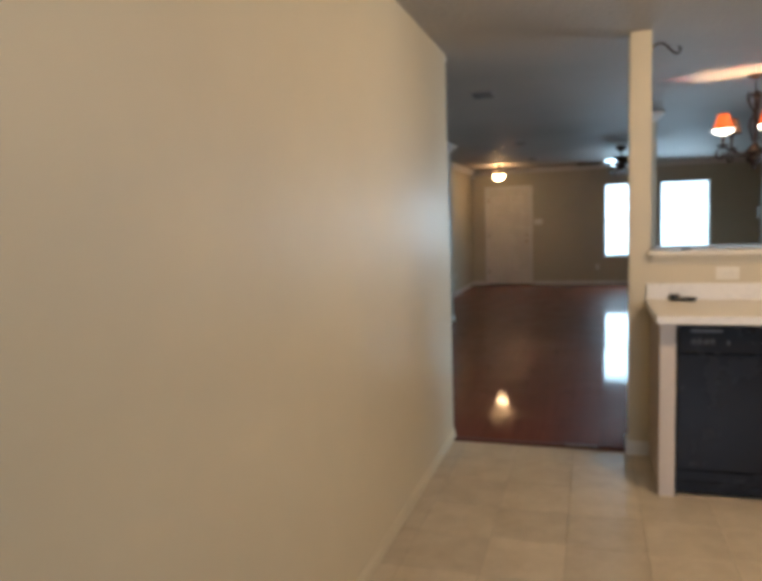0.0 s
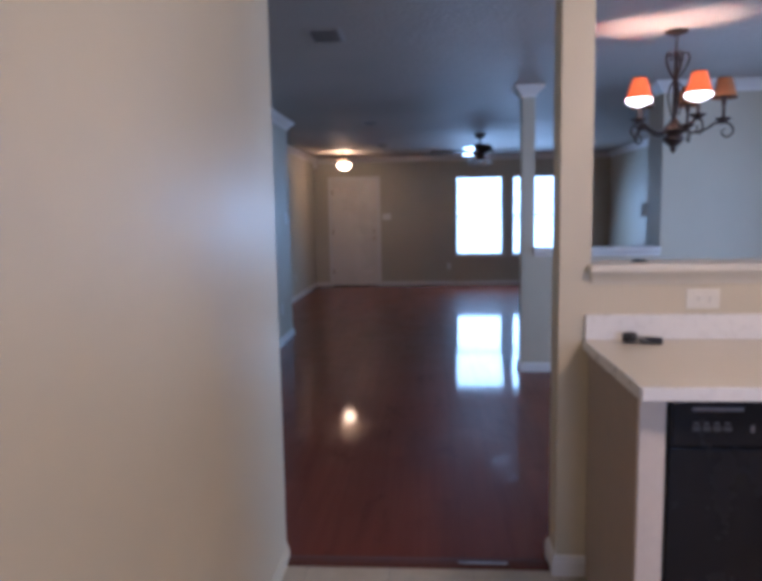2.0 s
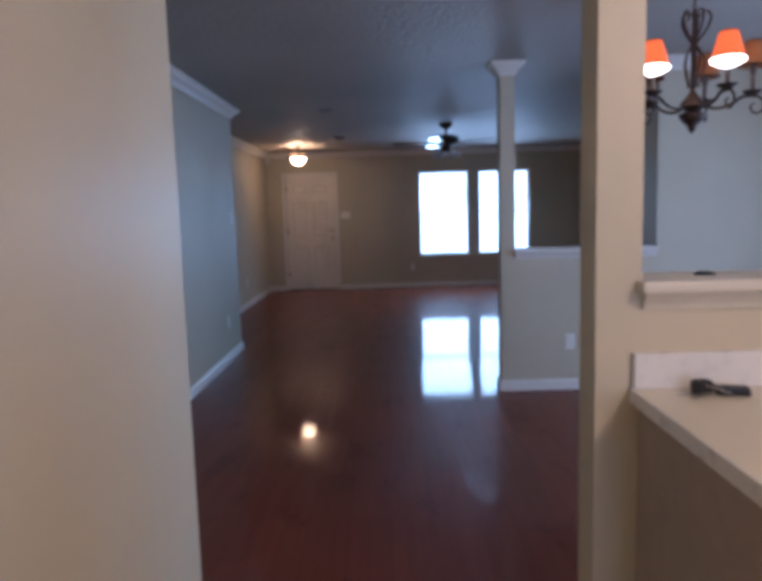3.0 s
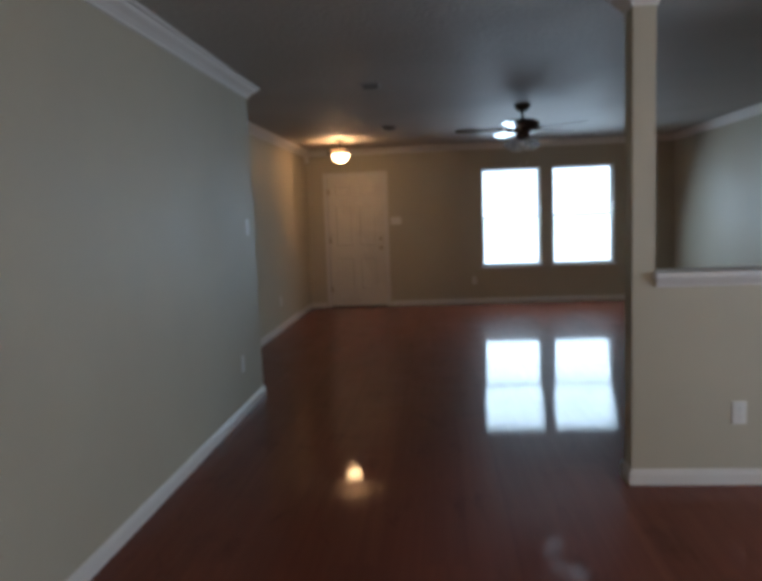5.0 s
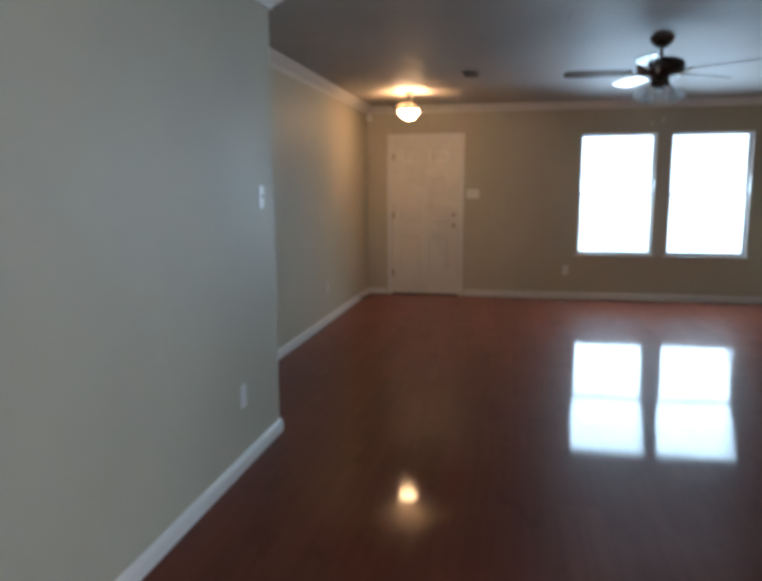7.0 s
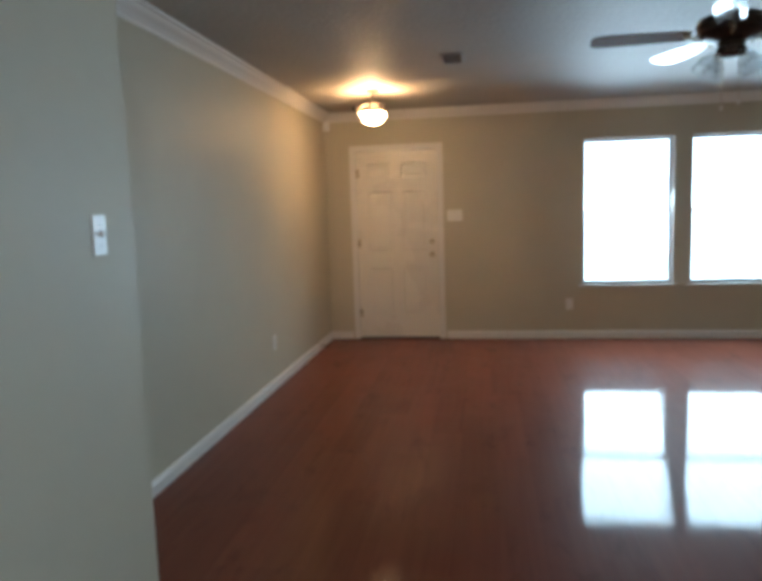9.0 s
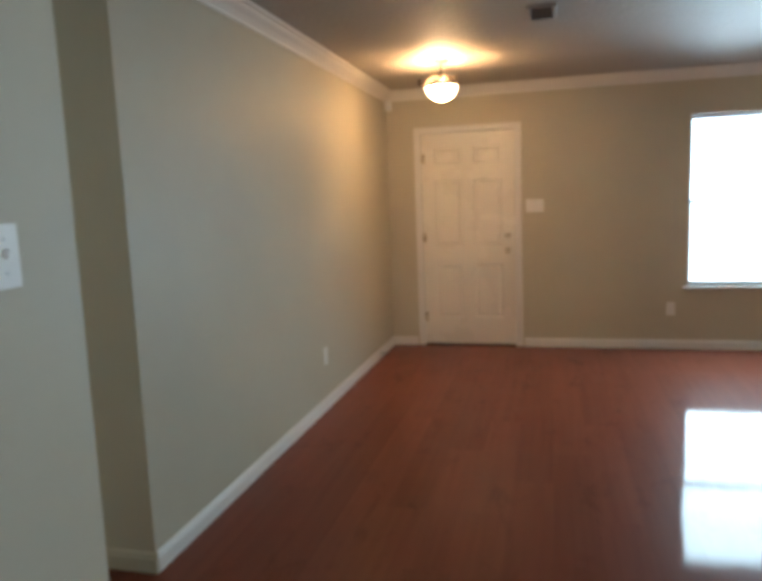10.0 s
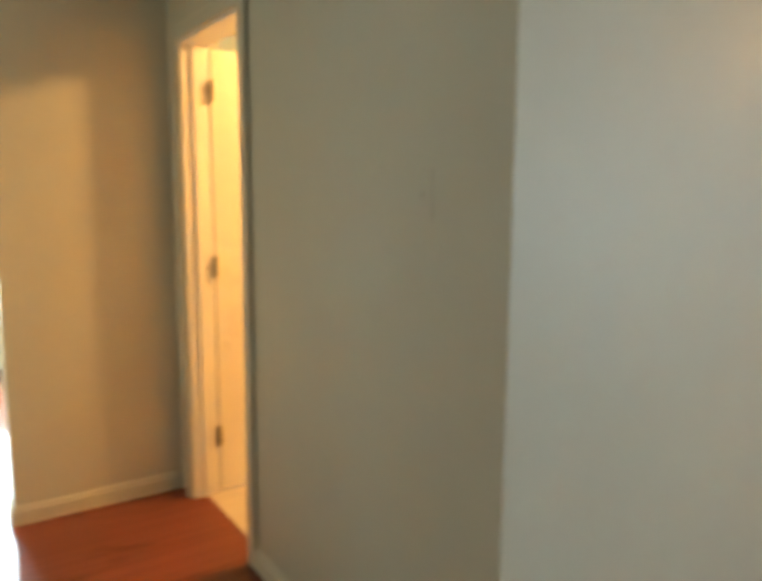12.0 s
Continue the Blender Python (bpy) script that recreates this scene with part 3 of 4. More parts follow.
dish = thing("dishwasher", (0.716, 3.28, 0.018), "black built-in dishwasher under the counter", "dishwasher")
part("tub", cuboid(0.002, 0.598, 0.03, 0.60, 0.02, 0.862), BLACK, dish)
part("door", cuboid(0.004, 0.596, 0.0, 0.03, 0.13, 0.715, bevel=0.006, seg=2), BLACK, dish, "glossy black door")
ctrl = part("control_panel", cuboid(0.004, 0.596, -0.012, 0.03, 0.720, 0.858, bevel=0.008, seg=2), BLACK, dish, "black control panel")
part("handle_recess", cuboid(0.06, 0.20, -0.016, -0.012, 0.826, 0.838, bevel=0.0015), GREYMARK, ctrl, "grey vent strip")
for i in range(4):
    part("button", cuboid(0.062 + i * 0.028, 0.084 + i * 0.028, -0.017, -0.012, 0.768, 0.785, bevel=0.002), plain("button_grey", (0.06, 0.06, 0.065), 0.4) if i == 0 else bpy.data.materials["button_grey"], ctrl)
    part("button_print", cuboid(0.066 + i * 0.028, 0.080 + i * 0.028, -0.013, -0.012, 0.789, 0.793), GREYMARK, ctrl)
part("indicator", cuboid(0.222, 0.230, -0.014, -0.012, 0.765, 0.785), GREYMARK, ctrl)
part("latch", cuboid(0.285, 0.335, -0.020, -0.012, 0.826, 0.846, bevel=0.004), BLACK, ctrl)
part("indicator", cuboid(0.375, 0.40, -0.014, -0.012, 0.772, 0.782), GREYMARK, ctrl)
dial = part("dial", lathe([(0.042, 0), (0.040, 0.012), (0.030, 0.016), (0.028, 0.026), (0.010, 0.027)]), BLACK, ctrl, "black round dial", True)
dial.matrix_local = pose(0.482, -0.012, 0.785, 90)
for k in range(7):
    a = radians(-40 + k * 44)
    part("dial_print", cuboid(0.482 + 0.05 * math.sin(a) - 0.004, 0.482 + 0.05 * math.sin(a) + 0.004, -0.013, -0.012, 0.785 + 0.05 * math.cos(a) - 0.002, 0.785 + 0.05 * math.cos(a) + 0.002), GREYMARK, ctrl)
part("toe_panel", cuboid(0.01, 0.59, 0.055, 0.075, -0.008, 0.125), BLACK, dish)
part("lower_panel", cuboid(0.004, 0.596, 0.01, 0.03, 0.065, 0.126, bevel=0.004), BLACK, dish)


def base_cabinet(x, w, label):
    ob = thing("base_cabinet", (x, 3.285, 0), label, "cabinet", "kitchen base cabinets")
    part("body", cuboid(0, w, 0.02, YP - 3.287, 0.10, 0.69), CABINET, ob)
    part("top_rail", cuboid(0, w, 0.0, 0.02, 0.69, 0.890), CABINET, ob)
    part("toe_kick", cuboid(0, w, 0.07, 0.09, 0.0, 0.10), CABINET, ob)
    n = 2 if w > 0.6 else 1
    for k in range(n):
        a, b = w * k / n + 0.02, w * (k + 1) / n - 0.02
        d = part("door", cuboid(a, b, -0.001, 0.019, 0.13, 0.68, bevel=0.004, seg=2), CABINET, ob)
        part("raised_panel", cuboid(a + 0.06, b - 0.06, -0.006, -0.001, 0.20, 0.61, bevel=0.004), CABINET, d)
        part("knob", lathe([(0.006, 0), (0.006, 0.012), (0.014, 0.018), (0.012, 0.026), (0.004, 0.028)], 12), BRASS, d).matrix_local = pose((b - 0.03) if k == 0 else (a + 0.03), -0.001, 0.62, 90)
    return ob


base_cabinet(1.318, 0.90, "pale painted sink base cabinet")
base_cabinet(2.222, 0.60, "pale painted base cabinet under the counter")

keys = thing("key_bunch", (0.800, 3.82, 0.929), "bunch of keys with black fobs on the counter", "keys")
RUBBER = plain("black_rubber", (0.012, 0.012, 0.013), 0.45)
part("fob", cuboid(-0.005, 0.075, -0.020, 0.022, 0.001, 0.022, bevel=0.009, seg=3), RUBBER, keys, "black remote fob").matrix_local = pose(0, 0, 0, 0, 0, -14)
part("fob", cuboid(-0.062, -0.012, -0.012, 0.030, 0.002, 0.040, bevel=0.016, seg=3), RUBBER, keys, "black remote fob").matrix_local = pose(0, 0, 0, 0, 0, 20)
part("key_ring", tube([(-0.015 + 0.022 * math.cos(a / 9 * math.pi), -0.018 + 0.020 * math.sin(a / 9 * math.pi), 0.020 + 0.010 * math.sin(a / 5)) for a in range(19)], 0.0018, 6), STEEL, keys, "steel split ring")
for k, (a, kx2, ky2) in enumerate(((165, -0.060, -0.010), (215, -0.045, -0.020), (20, 0.020, -0.022))):
    bm = cuboid(0, 0.038, -0.004, 0.004, 0.0, 0.0022)
    for t in range(4):
        box(bm, 0.012 + t * 0.006, 0.015 + t * 0.006, 0.004, 0.0055, 0.0, 0.0022)
    lathe([(0.013, 0), (0.013, 0.0024)], 14, bm, (-0.010, 0, 0))
    part("key", bm, STEEL, keys, "silver key").matrix_local = pose(kx2, ky2, 0.003 + 0.004 * k, 4, 6, a)

# Small dark item of unknown kind, its clip-like shape made up.
clip = thing("dark_ledge_item", (0.84, 3.985, 1.208), "small flat black item of unknown kind on the bar ledge", "clip")
part("item_body", cuboid(-0.028, 0.028, -0.009, 0.009, 0.0, 0.006, bevel=0.002), RUBBER, clip)
part("item_top", cuboid(-0.020, 0.012, -0.006, 0.006, 0.006, 0.010, bevel=0.0015), RUBBER, clip)

strip = thing("threshold_strip", (XK, YK - 0.045, 0), "cherry reducer strip between tile and laminate", "threshold", kind="structure")
part("reducer", sweep([(0, 0), (0.078, 0), (0.074, 0.007), (0.045, 0.012), (0.012, 0.010)], [(0, 0), (PX[0] - XK, 0)]), RED_STRIP, strip)
part("metal_insert", cuboid(0.700, 0.895, 0.020, 0.036, 0.009, 0.0145, bevel=0.002), STEEL, strip, "bright metal strip")


# ---- plates ----
def outlet(m, label, mat=PLASTIC):
    ob = thing("wall_outlet", (0, 0, 0), label, "outlet", "wall outlets")
    ob.matrix_world = m
    part("plate", cuboid(-0.036, 0.036, -0.006, 0.0, -0.059, 0.059, bevel=0.003, seg=2), mat, ob)
    for z in (-0.02, 0.02):
        sock = part("socket", cuboid(-0.016, 0.016, -0.009, -0.006, z - 0.014, z + 0.014, bevel=0.002), mat, ob)
        for sx in (-0.006, 0.006):
            part("slot", cuboid(sx - 0.001, sx + 0.001, -0.0096, -0.009, z - 0.002, z + 0.007), SLOT, sock)
    part("screw", cuboid(-0.003, 0.003, -0.0075, -0.006, -0.003, 0.003, bevel=0.001), STEEL, ob)
    return ob


def switch(m, n, label, mat=PLASTIC):
    ob = thing("light_switch", (0, 0, 0), label, "light switch", "light switches")
    ob.matrix_world = m
    w = 0.035 + 0.023 * (n - 1)
    part("plate", cuboid(-w, w, -0.006, 0.0, -0.059, 0.059, bevel=0.003, seg=2), mat, ob)
    for k in range(n):
        c = (k - (n - 1) / 2) * 0.046
        part("toggle", cuboid(c - 0.005, c + 0.005, -0.018, -0.006, -0.004, 0.012, bevel=0.002), mat, ob)
        for z in (-0.03, 0.03):
            part("screw", cuboid(c - 0.003, c + 0.003, -0.0075, -0.006, z - 0.003, z + 0.003, bevel=0.001), STEEL, ob)
    return ob


k_out = outlet(pose(1.043, YP, 1.077, 0, 90, 0), "cream outlet set sideways above the kitchen backsplash", plain("cream_plastic", (0.74, 0.69, 0.58), 0.35, var=0.03))
outlet(pose(XL, 8.585, 0.376, 0, 0, 90), "white outlet low on the long living wall")
outlet(pose(XG, 12.27, 0.373, 0, 0, 90), "white outlet low on the entry wall")
outlet(pose(0.442, YF, 0.363, 0, 0, 0), "white outlet below the front windows")
outlet(pose(1.365, YQ, 0.370, 0, 0, 0), "white outlet on the dining half wall")
switch(pose(XL, 8.915, 1.362, 0, 0, 90), 1, "white toggle switch at the end of the living wall")
switch(pose(-0.740, YF, 1.325, 0, 0, 0), 3, "white triple switch plate beside the front door")
blank = thing("light_switch", (-2.40, YG, 1.365), "painted-over switch plate on the hall wall", "light switch", "light switches")
part("plate", cuboid(-0.035, 0.035, -0.0025, 0.0, -0.059, 0.059, bevel=0.001, seg=2), WALL, blank)
part("toggle", cuboid(-0.005, 0.005, -0.008, -0.0025, -0.004, 0.010, bevel=0.002), WALL, blank)

stop = thing("door_stopper", (XG + 0.014, 13.75, 0.045), "small dark spring door stop on the baseboard", "door stop")
part("spring", tube([(0.0 + 0.055 * k / 60, 0.006 * math.cos(k * 0.9), 0.006 * math.sin(k * 0.9)) for k in range(61)], 0.0016, 5), BRONZE, stop)
part("tip", lathe([(0.009, 0), (0.010, 0.012), (0.006, 0.016)], 12), BRONZE, stop).matrix_local = pose(0.054, 0, 0, 0, 90, 0)
part("base_plate", lathe([(0.011, 0), (0.009, 0.005)], 12), BRONZE, stop).matrix_local = pose(0.0, 0, 0, 0, 90, 0)

sensor = thing("motion_sensor", (XG + 0.03, YF - 0.03, 2.26), "small white corner motion sensor below the crown", "sensor", turn=45)
part("housing", cuboid(-0.032, 0.032, -0.022, 0.024, 0.0, 0.085, bevel=0.009, seg=3), PLASTIC, sensor)
part("lens_window", cuboid(-0.022, 0.022, -0.025, -0.020, 0.012, 0.05, bevel=0.004), VINYL, sensor)

hook = thing("plant_hook", (PX[1], YP + 0.03, 2.345), "dark scrolled iron plant hook on the post", "hook")
pts = [(0.0, 0, 0.0), (0.02, 0, 0.018), (0.045, 0, 0.024), (0.07, 0, 0.016), (0.09, 0, -0.004), (0.108, 0, -0.026), (0.126, 0, -0.038), (0.144, 0, -0.034), (0.150, 0, -0.016), (0.142, 0, -0.004), (0.132, 0, -0.010)]
part("arm", tube(pts, [0.006] * 7 + [0.005, 0.0045, 0.004, 0.003], 8), IRON, hook, smooth=True)
part("mount", cuboid(-0.0, 0.004, -0.011, 0.011, -0.05, 0.03, bevel=0.0015), IRON, hook)


# ---- ceiling things ----
VENTBACK = plain("shadowed_duct", (0.08, 0.075, 0.07), 0.7)


def ceiling_vent(x, y, w, l, label):
    ob = thing("ceiling_vent", (x, y, H), label, "ceiling vent", "ceiling vents")
    bm = bmesh.new()
    for q in ((-w / 2, w / 2, -l / 2, -l / 2 + 0.022), (-w / 2, w / 2, l / 2 - 0.022, l / 2), (-w / 2, -w / 2 + 0.022, -l / 2 + 0.022, l / 2 - 0.022), (w / 2 - 0.022, w / 2, -l / 2 + 0.022, l / 2 - 0.022)):
        box(bm, *q, -0.010, -0.001, bevel=0.003)
    part("frame", bm, VENT, ob)
    part("backing", cuboid(-w / 2 + 0.02, w / 2 - 0.02, -l / 2 + 0.02, l / 2 - 0.02, -0.003, -0.001), VENTBACK, ob)
    n = max(4, int((l - 0.05) / 0.022))
    for k in range(n):
        y0 = -l / 2 + 0.03 + (l - 0.06) * k / (n - 1)
        s = part("slat", cuboid(-w / 2 + 0.022, w / 2 - 0.022, -0.007, 0.007, -0.0008, 0.0008), VENT, ob)
        s.matrix_local = pose(0, y0, -0.009, 40)
    return ob


ceiling_vent(-0.536, 5.412, 0.20, 0.30, "grey slatted ceiling vent in the dining ceiling")
ceiling_vent(-0.603, 9.326, 0.16, 0.21, "grey slatted ceiling vent in the living ceiling")
ceiling_vent(-0.638, 11.965, 0.16, 0.30, "grey slatted ceiling vent near the entry")


def entry_light():
    x, y = -1.380, 13.05
    ob = thing("ceiling_light", (x, y, H), "bronze semi-flush ceiling light with a glowing glass bowl", "ceiling light")
    part("canopy", lathe([(0.060, 0.0), (0.058, -0.012), (0.030, -0.022), (0.010, -0.026)], 28), BRONZE, ob, smooth=True)
    part("stem", lathe([(0.009, -0.026), (0.009, -0.12), (0.016, -0.126), (0.016, -0.145), (0.007, -0.150), (0.006, -0.292)], 12), BRONZE, ob, smooth=True)
    part("rim_band", lathe([(0.112, -0.172), (0.122, -0.177), (0.124, -0.190), (0.117, -0.198), (0.111, -0.196), (0.110, -0.176)], 40, cap=False), BRONZE, ob, "bronze band round the bowl", True)
    for k in range(3):
        a = radians(78 + 120 * k)
        c, s = math.cos(a), math.sin(a)
        curve = ((0.012, -0.135), (0.045, -0.118), (0.095, -0.135), (0.132, -0.170), (0.158, -0.176), (0.172, -0.160), (0.164, -0.142), (0.150, -0.146))
        part("arm", tube([(q * c, q * s, z) for q, z in curve], [0.007, 0.009, 0.012, 0.013, 0.011, 0.009, 0.007, 0.005], 8), BRONZE, ob, "bronze scrolled arm", True)
    prof = [(0.112 * math.cos(t), -0.184 - 0.110 * math.sin(t)) for t in [radians(v) for v in range(0, 91, 10)]]
    prof[-1] = (0.006, prof[-1][1])
    part("bowl", lathe(prof, 40, cap=False), GLOWBOWL, ob, "glowing frosted glass bowl", True)
    part("finial", lathe([(0.005, -0.288), (0.012, -0.295), (0.008, -0.304), (0.010, -0.310), (0.002, -0.320)], 14), BRONZE, ob, smooth=True)
    return ob


GLOWBOWL = glow("lit_frosted_bowl", (1.0, 0.61, 0.26), 32.0)
entry_light()


def chandelier():
    x, y = 1.514, 5.606
    ob = thing("chandelier", (x, y, H), "rust-bronze scroll chandelier with small orange shades", "chandelier")
    part("canopy", lathe([(0.065, 0.0), (0.066, -0.008), (0.050, -0.018), (0.018, -0.026), (0.008, -0.030)], 28), IRON, ob, smooth=True)
    for k in range(3):
        z = -0.034 - 0.034 * k
        link = part("chain_link", tube([(0.010 * math.cos(a * math.pi / 6), 0, z - 0.012 + 0.020 * math.sin(a * math.pi / 6)) for a in range(13)], 0.0028, 6), IRON, ob)
        link.matrix_local = pose(0, 0, 0, 0, 0, 90 * k)
    part("stem", lathe([(0.006, -0.115), (0.010, -0.13), (0.017, -0.145), (0.010, -0.16), (0.012, -0.26), (0.020, -0.275), (0.012, -0.29), (0.011, -0.50), (0.024, -0.52), (0.040, -0.54), (0.056, -0.56), (0.060, -0.575), (0.034, -0.598), (0.062, -0.612), (0.060, -0.632), (0.034, -0.660), (0.018, -0.670), (0.021, -0.682), (0.004, -0.708)], 20), IRON, ob, smooth=True)
    base = math.degrees(math.atan2(-0.342, 0.935))
    for k in range(5):
        a = radians(base + ARMS[k])
        c, s = math.cos(a), math.sin(a)

        def at(r, z):
            return (r * c, r * s, z)
        # upper scroll, heart shaped
        up = [at(0.012, -0.275), at(0.035, -0.245), at(0.060, -0.205), at(0.074, -0.165), at(0.066, -0.135), at(0.045, -0.130), at(0.034, -0.148), at(0.042, -0.165)]
        part("upper_scroll", tube(up, [0.006, 0.006, 0.006, 0.006, 0.0055, 0.005, 0.0045, 0.004], 7), IRON, ob, smooth=True)
        lo = [at(0.012, -0.29), at(0.036, -0.32), at(0.052, -0.37), at(0.040, -0.43), at(0.022, -0.49)]
        part("brace", tube(lo, 0.005, 7), IRON, ob, smooth=True)
        arm = part("arm", tube([at(0.030, -0.555), at(0.075, -0.585), at(0.130, -0.590), at(0.185, -0.570), at(0.220, -0.545), at(0.262, -0.540)], 0.0075, 8), IRON, ob, smooth=True)
        curl = [at(0.245, -0.542), at(0.290, -0.545), at(0.318, -0.570), at(0.318, -0.605), at(0.292, -0.625), at(0.266, -0.612), at(0.262, -0.588), at(0.278, -0.578)]
        part("curl", tube(curl, [0.0065, 0.0065, 0.006, 0.006, 0.0055, 0.005, 0.0045, 0.004], 7), IRON, arm, smooth=True)
        part("drip_cup", lathe([(0.008, 0), (0.022, 0.004), (0.042, 0.016), (0.046, 0.024), (0.030, 0.022), (0.010, 0.018)], 20), IRON, arm, smooth=True).location = at(0.268, -0.540)
        part("candle", lathe([(0.011, 0.016), (0.011, 0.085), (0.004, 0.088)], 12), CANDLE, arm, smooth=True).location = at(0.268, -0.540)
        lit = k in (3, 4)
        shade_top = -0.285
        zs = (shade_top, shade_top - 0.118)
        sh = part("shade", lathe([(0.038, zs[0]), (0.072, zs[1]), (0.070, zs[1]), (0.036, zs[0])], 28, cap=False), SHADE_LIT if lit else SHADE, ob, "fabric shade with bulb light put into its orange glow" if lit else "unlit tan fabric shade", True)
        sh.location = (0.268 * c, 0.268 * s, 0)
        part("shade_trim", lathe([(0.0725, zs[1] + 0.006), (0.0745, zs[1] + 0.003), (0.0725, zs[1] - 0.002)], 28, cap=False), IRON, sh)
        part("shade_trim", lathe([(0.0385, zs[0] + 0.001), (0.0395, zs[0] - 0.003), (0.0390, zs[0] - 0.006)], 28, cap=False), IRON, sh)
        if lit:
            # Lit bulb is shaped wide to include the glare around it.
            gb = part("bulb", lathe([(0.012, -0.445), (0.046, -0.434), (0.070, -0.420), (0.076, -0.410), (0.066, -0.402), (0.030, -0.385), (0.012, -0.36)], 20), GLOWBULB, sh, "glowing white bulb widened to the size of its glare", True)
        else:
            gb = part("bulb", lathe([(0.010, -0.452), (0.016, -0.43), (0.018, -0.40), (0.010, -0.37), (0.003, -0.355)], 14), CANDLE, sh, "unlit bulb", True)
    return ob


ARMS = (8, 74, 136, 226, 298)
CANDLE = plain("dark_candle_sleeve", (0.09, 0.06, 0.045), 0.5)
# Lit copy of the cloth: orange and emission stand for light coming through.
SHADE_LIT = fabric("shade_fabric_lit_orange", (0.80, 0.13, 0.022), 0.9)
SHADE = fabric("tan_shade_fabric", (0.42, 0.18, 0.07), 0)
GLOWBULB = glow("lit_bulb_glass", (1.0, 0.86, 0.62), 5.0)
chandelier()
base = math.degrees(math.atan2(-0.342, 0.935))
for k in (3, 4):
    a = radians(base + ARMS[k])
    bulb_light("chandelier_light", (1.514 + 0.268 * math.cos(a), 5.606 + 0.268 * math.sin(a), H - 0.332), 8.0 if k == 3 else 6.5, WARM, 0.012)


def ceiling_fan():
    x, y = 0.755, 10.70
    ob = thing("ceiling_fan", (x, y, H), "dark bronze ceiling fan with glass tulip lights", "ceiling fan")
    part("canopy", lathe([(0.078, 0.0), (0.080, -0.014), (0.066, -0.046), (0.032, -0.074), (0.016, -0.078)], 28), BRONZE, ob, smooth=True)
    part("downrod", lathe([(0.012, -0.07), (0.012, -0.135), (0.024, -0.130), (0.026, -0.145)], 16), BRONZE, ob, smooth=True)
    part("motor", lathe([(0.030, -0.140), (0.105, -0.148), (0.150, -0.168), (0.163, -0.196), (0.154, -0.224), (0.160, -0.236), (0.132, -0.262), (0.066, -0.280), (0.058, -0.30), (0.066, -0.305), (0.066, -0.335), (0.040, -0.350), (0.012, -0.356)], 36), BRONZE, ob, smooth=True)
    for k in range(5):
        a = 35 + 72 * k
        iron = part("blade_iron", tube([(0.12, 0, -0.255), (0.15, 0, -0.262), (0.18, 0.012, -0.250), (0.215, 0, -0.240)], [0.010, 0.008, 0.008, 0.012], 8), BRASS, ob, smooth=True)
        iron.matrix_local = pose(0, 0, 0, 0, 0, a)
        bm = bmesh.new()
        prof = [(0.19, 0.045), (0.22, 0.055), (0.40, 0.064), (0.56, 0.068), (0.63, 0.062), (0.655, 0.040), (0.660, 0.0)]
        outline = prof + [(r, -w) for r, w in reversed(prof[:-1])]
        top = [bm.verts.new((r, w, 0.003)) for r, w in outline]
        bot = [bm.verts.new((r, w, -0.003)) for r, w in outline]
        bm.faces.new(top)
        bm.faces.new(bot)
        n = len(outline)
        for i in range(n):
            bm.faces.new((top[i], top[(i + 1) % n], bot[(i + 1) % n], bot[i]))
        blade = part("blade", bm, BLADE, ob, "dark walnut blade")
        blade.matrix_local = pose(0, 0, -0.236, 0, 0, a) @ pose(0, 0, 0, 10, 0, 0)
    for k in range(4):
        a = radians(20 + 90 * k)
        c, s = math.cos(a), math.sin(a)
        arm = part("light_arm", tube([(0.04 * c, 0.04 * s, -0.33), (0.075 * c, 0.075 * s, -0.335), (0.095 * c, 0.095 * s, -0.350)], 0.008, 8), BRASS, ob, smooth=True)
        g = part("glass_shade", lathe([(0.020, 0.0), (0.028, -0.012), (0.046, -0.040), (0.052, -0.070), (0.062, -0.092), (0.060, -0.092), (0.049, -0.070), (0.043, -0.040), (0.025, -0.012), (0.017, 0.0)], 24, cap=False), TULIP, arm, "clear frosted tulip glass", True)
        g.matrix_local = pose(0.095 * c, 0.095 * s, -0.345, 0, 0, math.degrees(a)) @ pose(0, 0, 0, 0, -32, 0)
    for px, py, l in ((0.035, -0.015, 0.205), (-0.035, 0.012, 0.225)):
        ch = part("pull_chain", tube([(px, py, -0.345), (px, py, -0.345 - l)], 0.0016, 6), BRASS, ob)
        part("fob", lathe([(0.002, 0.0), (0.006, -0.006), (0.007, -0.02), (0.003, -0.030)], 12), PLASTIC, ch, "small white fob", True).location = (px, py, -0.345 - l)
    return ob


TULIP = frosted("tulip_glass", (0.90, 0.92, 0.93), 0.10)
ceiling_fan()


# Unseen fixtures, added only to give the kitchen and bath lights a source.
def unseen_fixture(x, y, label):
    ob = thing("unseen_flush_light", (x, y, H), label, "ceiling light", "plain flush lights")
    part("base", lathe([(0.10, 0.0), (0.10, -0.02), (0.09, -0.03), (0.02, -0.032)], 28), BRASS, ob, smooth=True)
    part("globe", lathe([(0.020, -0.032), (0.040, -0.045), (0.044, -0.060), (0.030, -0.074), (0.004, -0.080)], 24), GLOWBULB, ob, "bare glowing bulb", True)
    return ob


unseen_fixture(1.4, 2.2, "unseen flush fixture added to carry the kitchen light")
unseen_fixture(-3.5, 11.3, "unseen flush fixture added to carry the light off the hall")

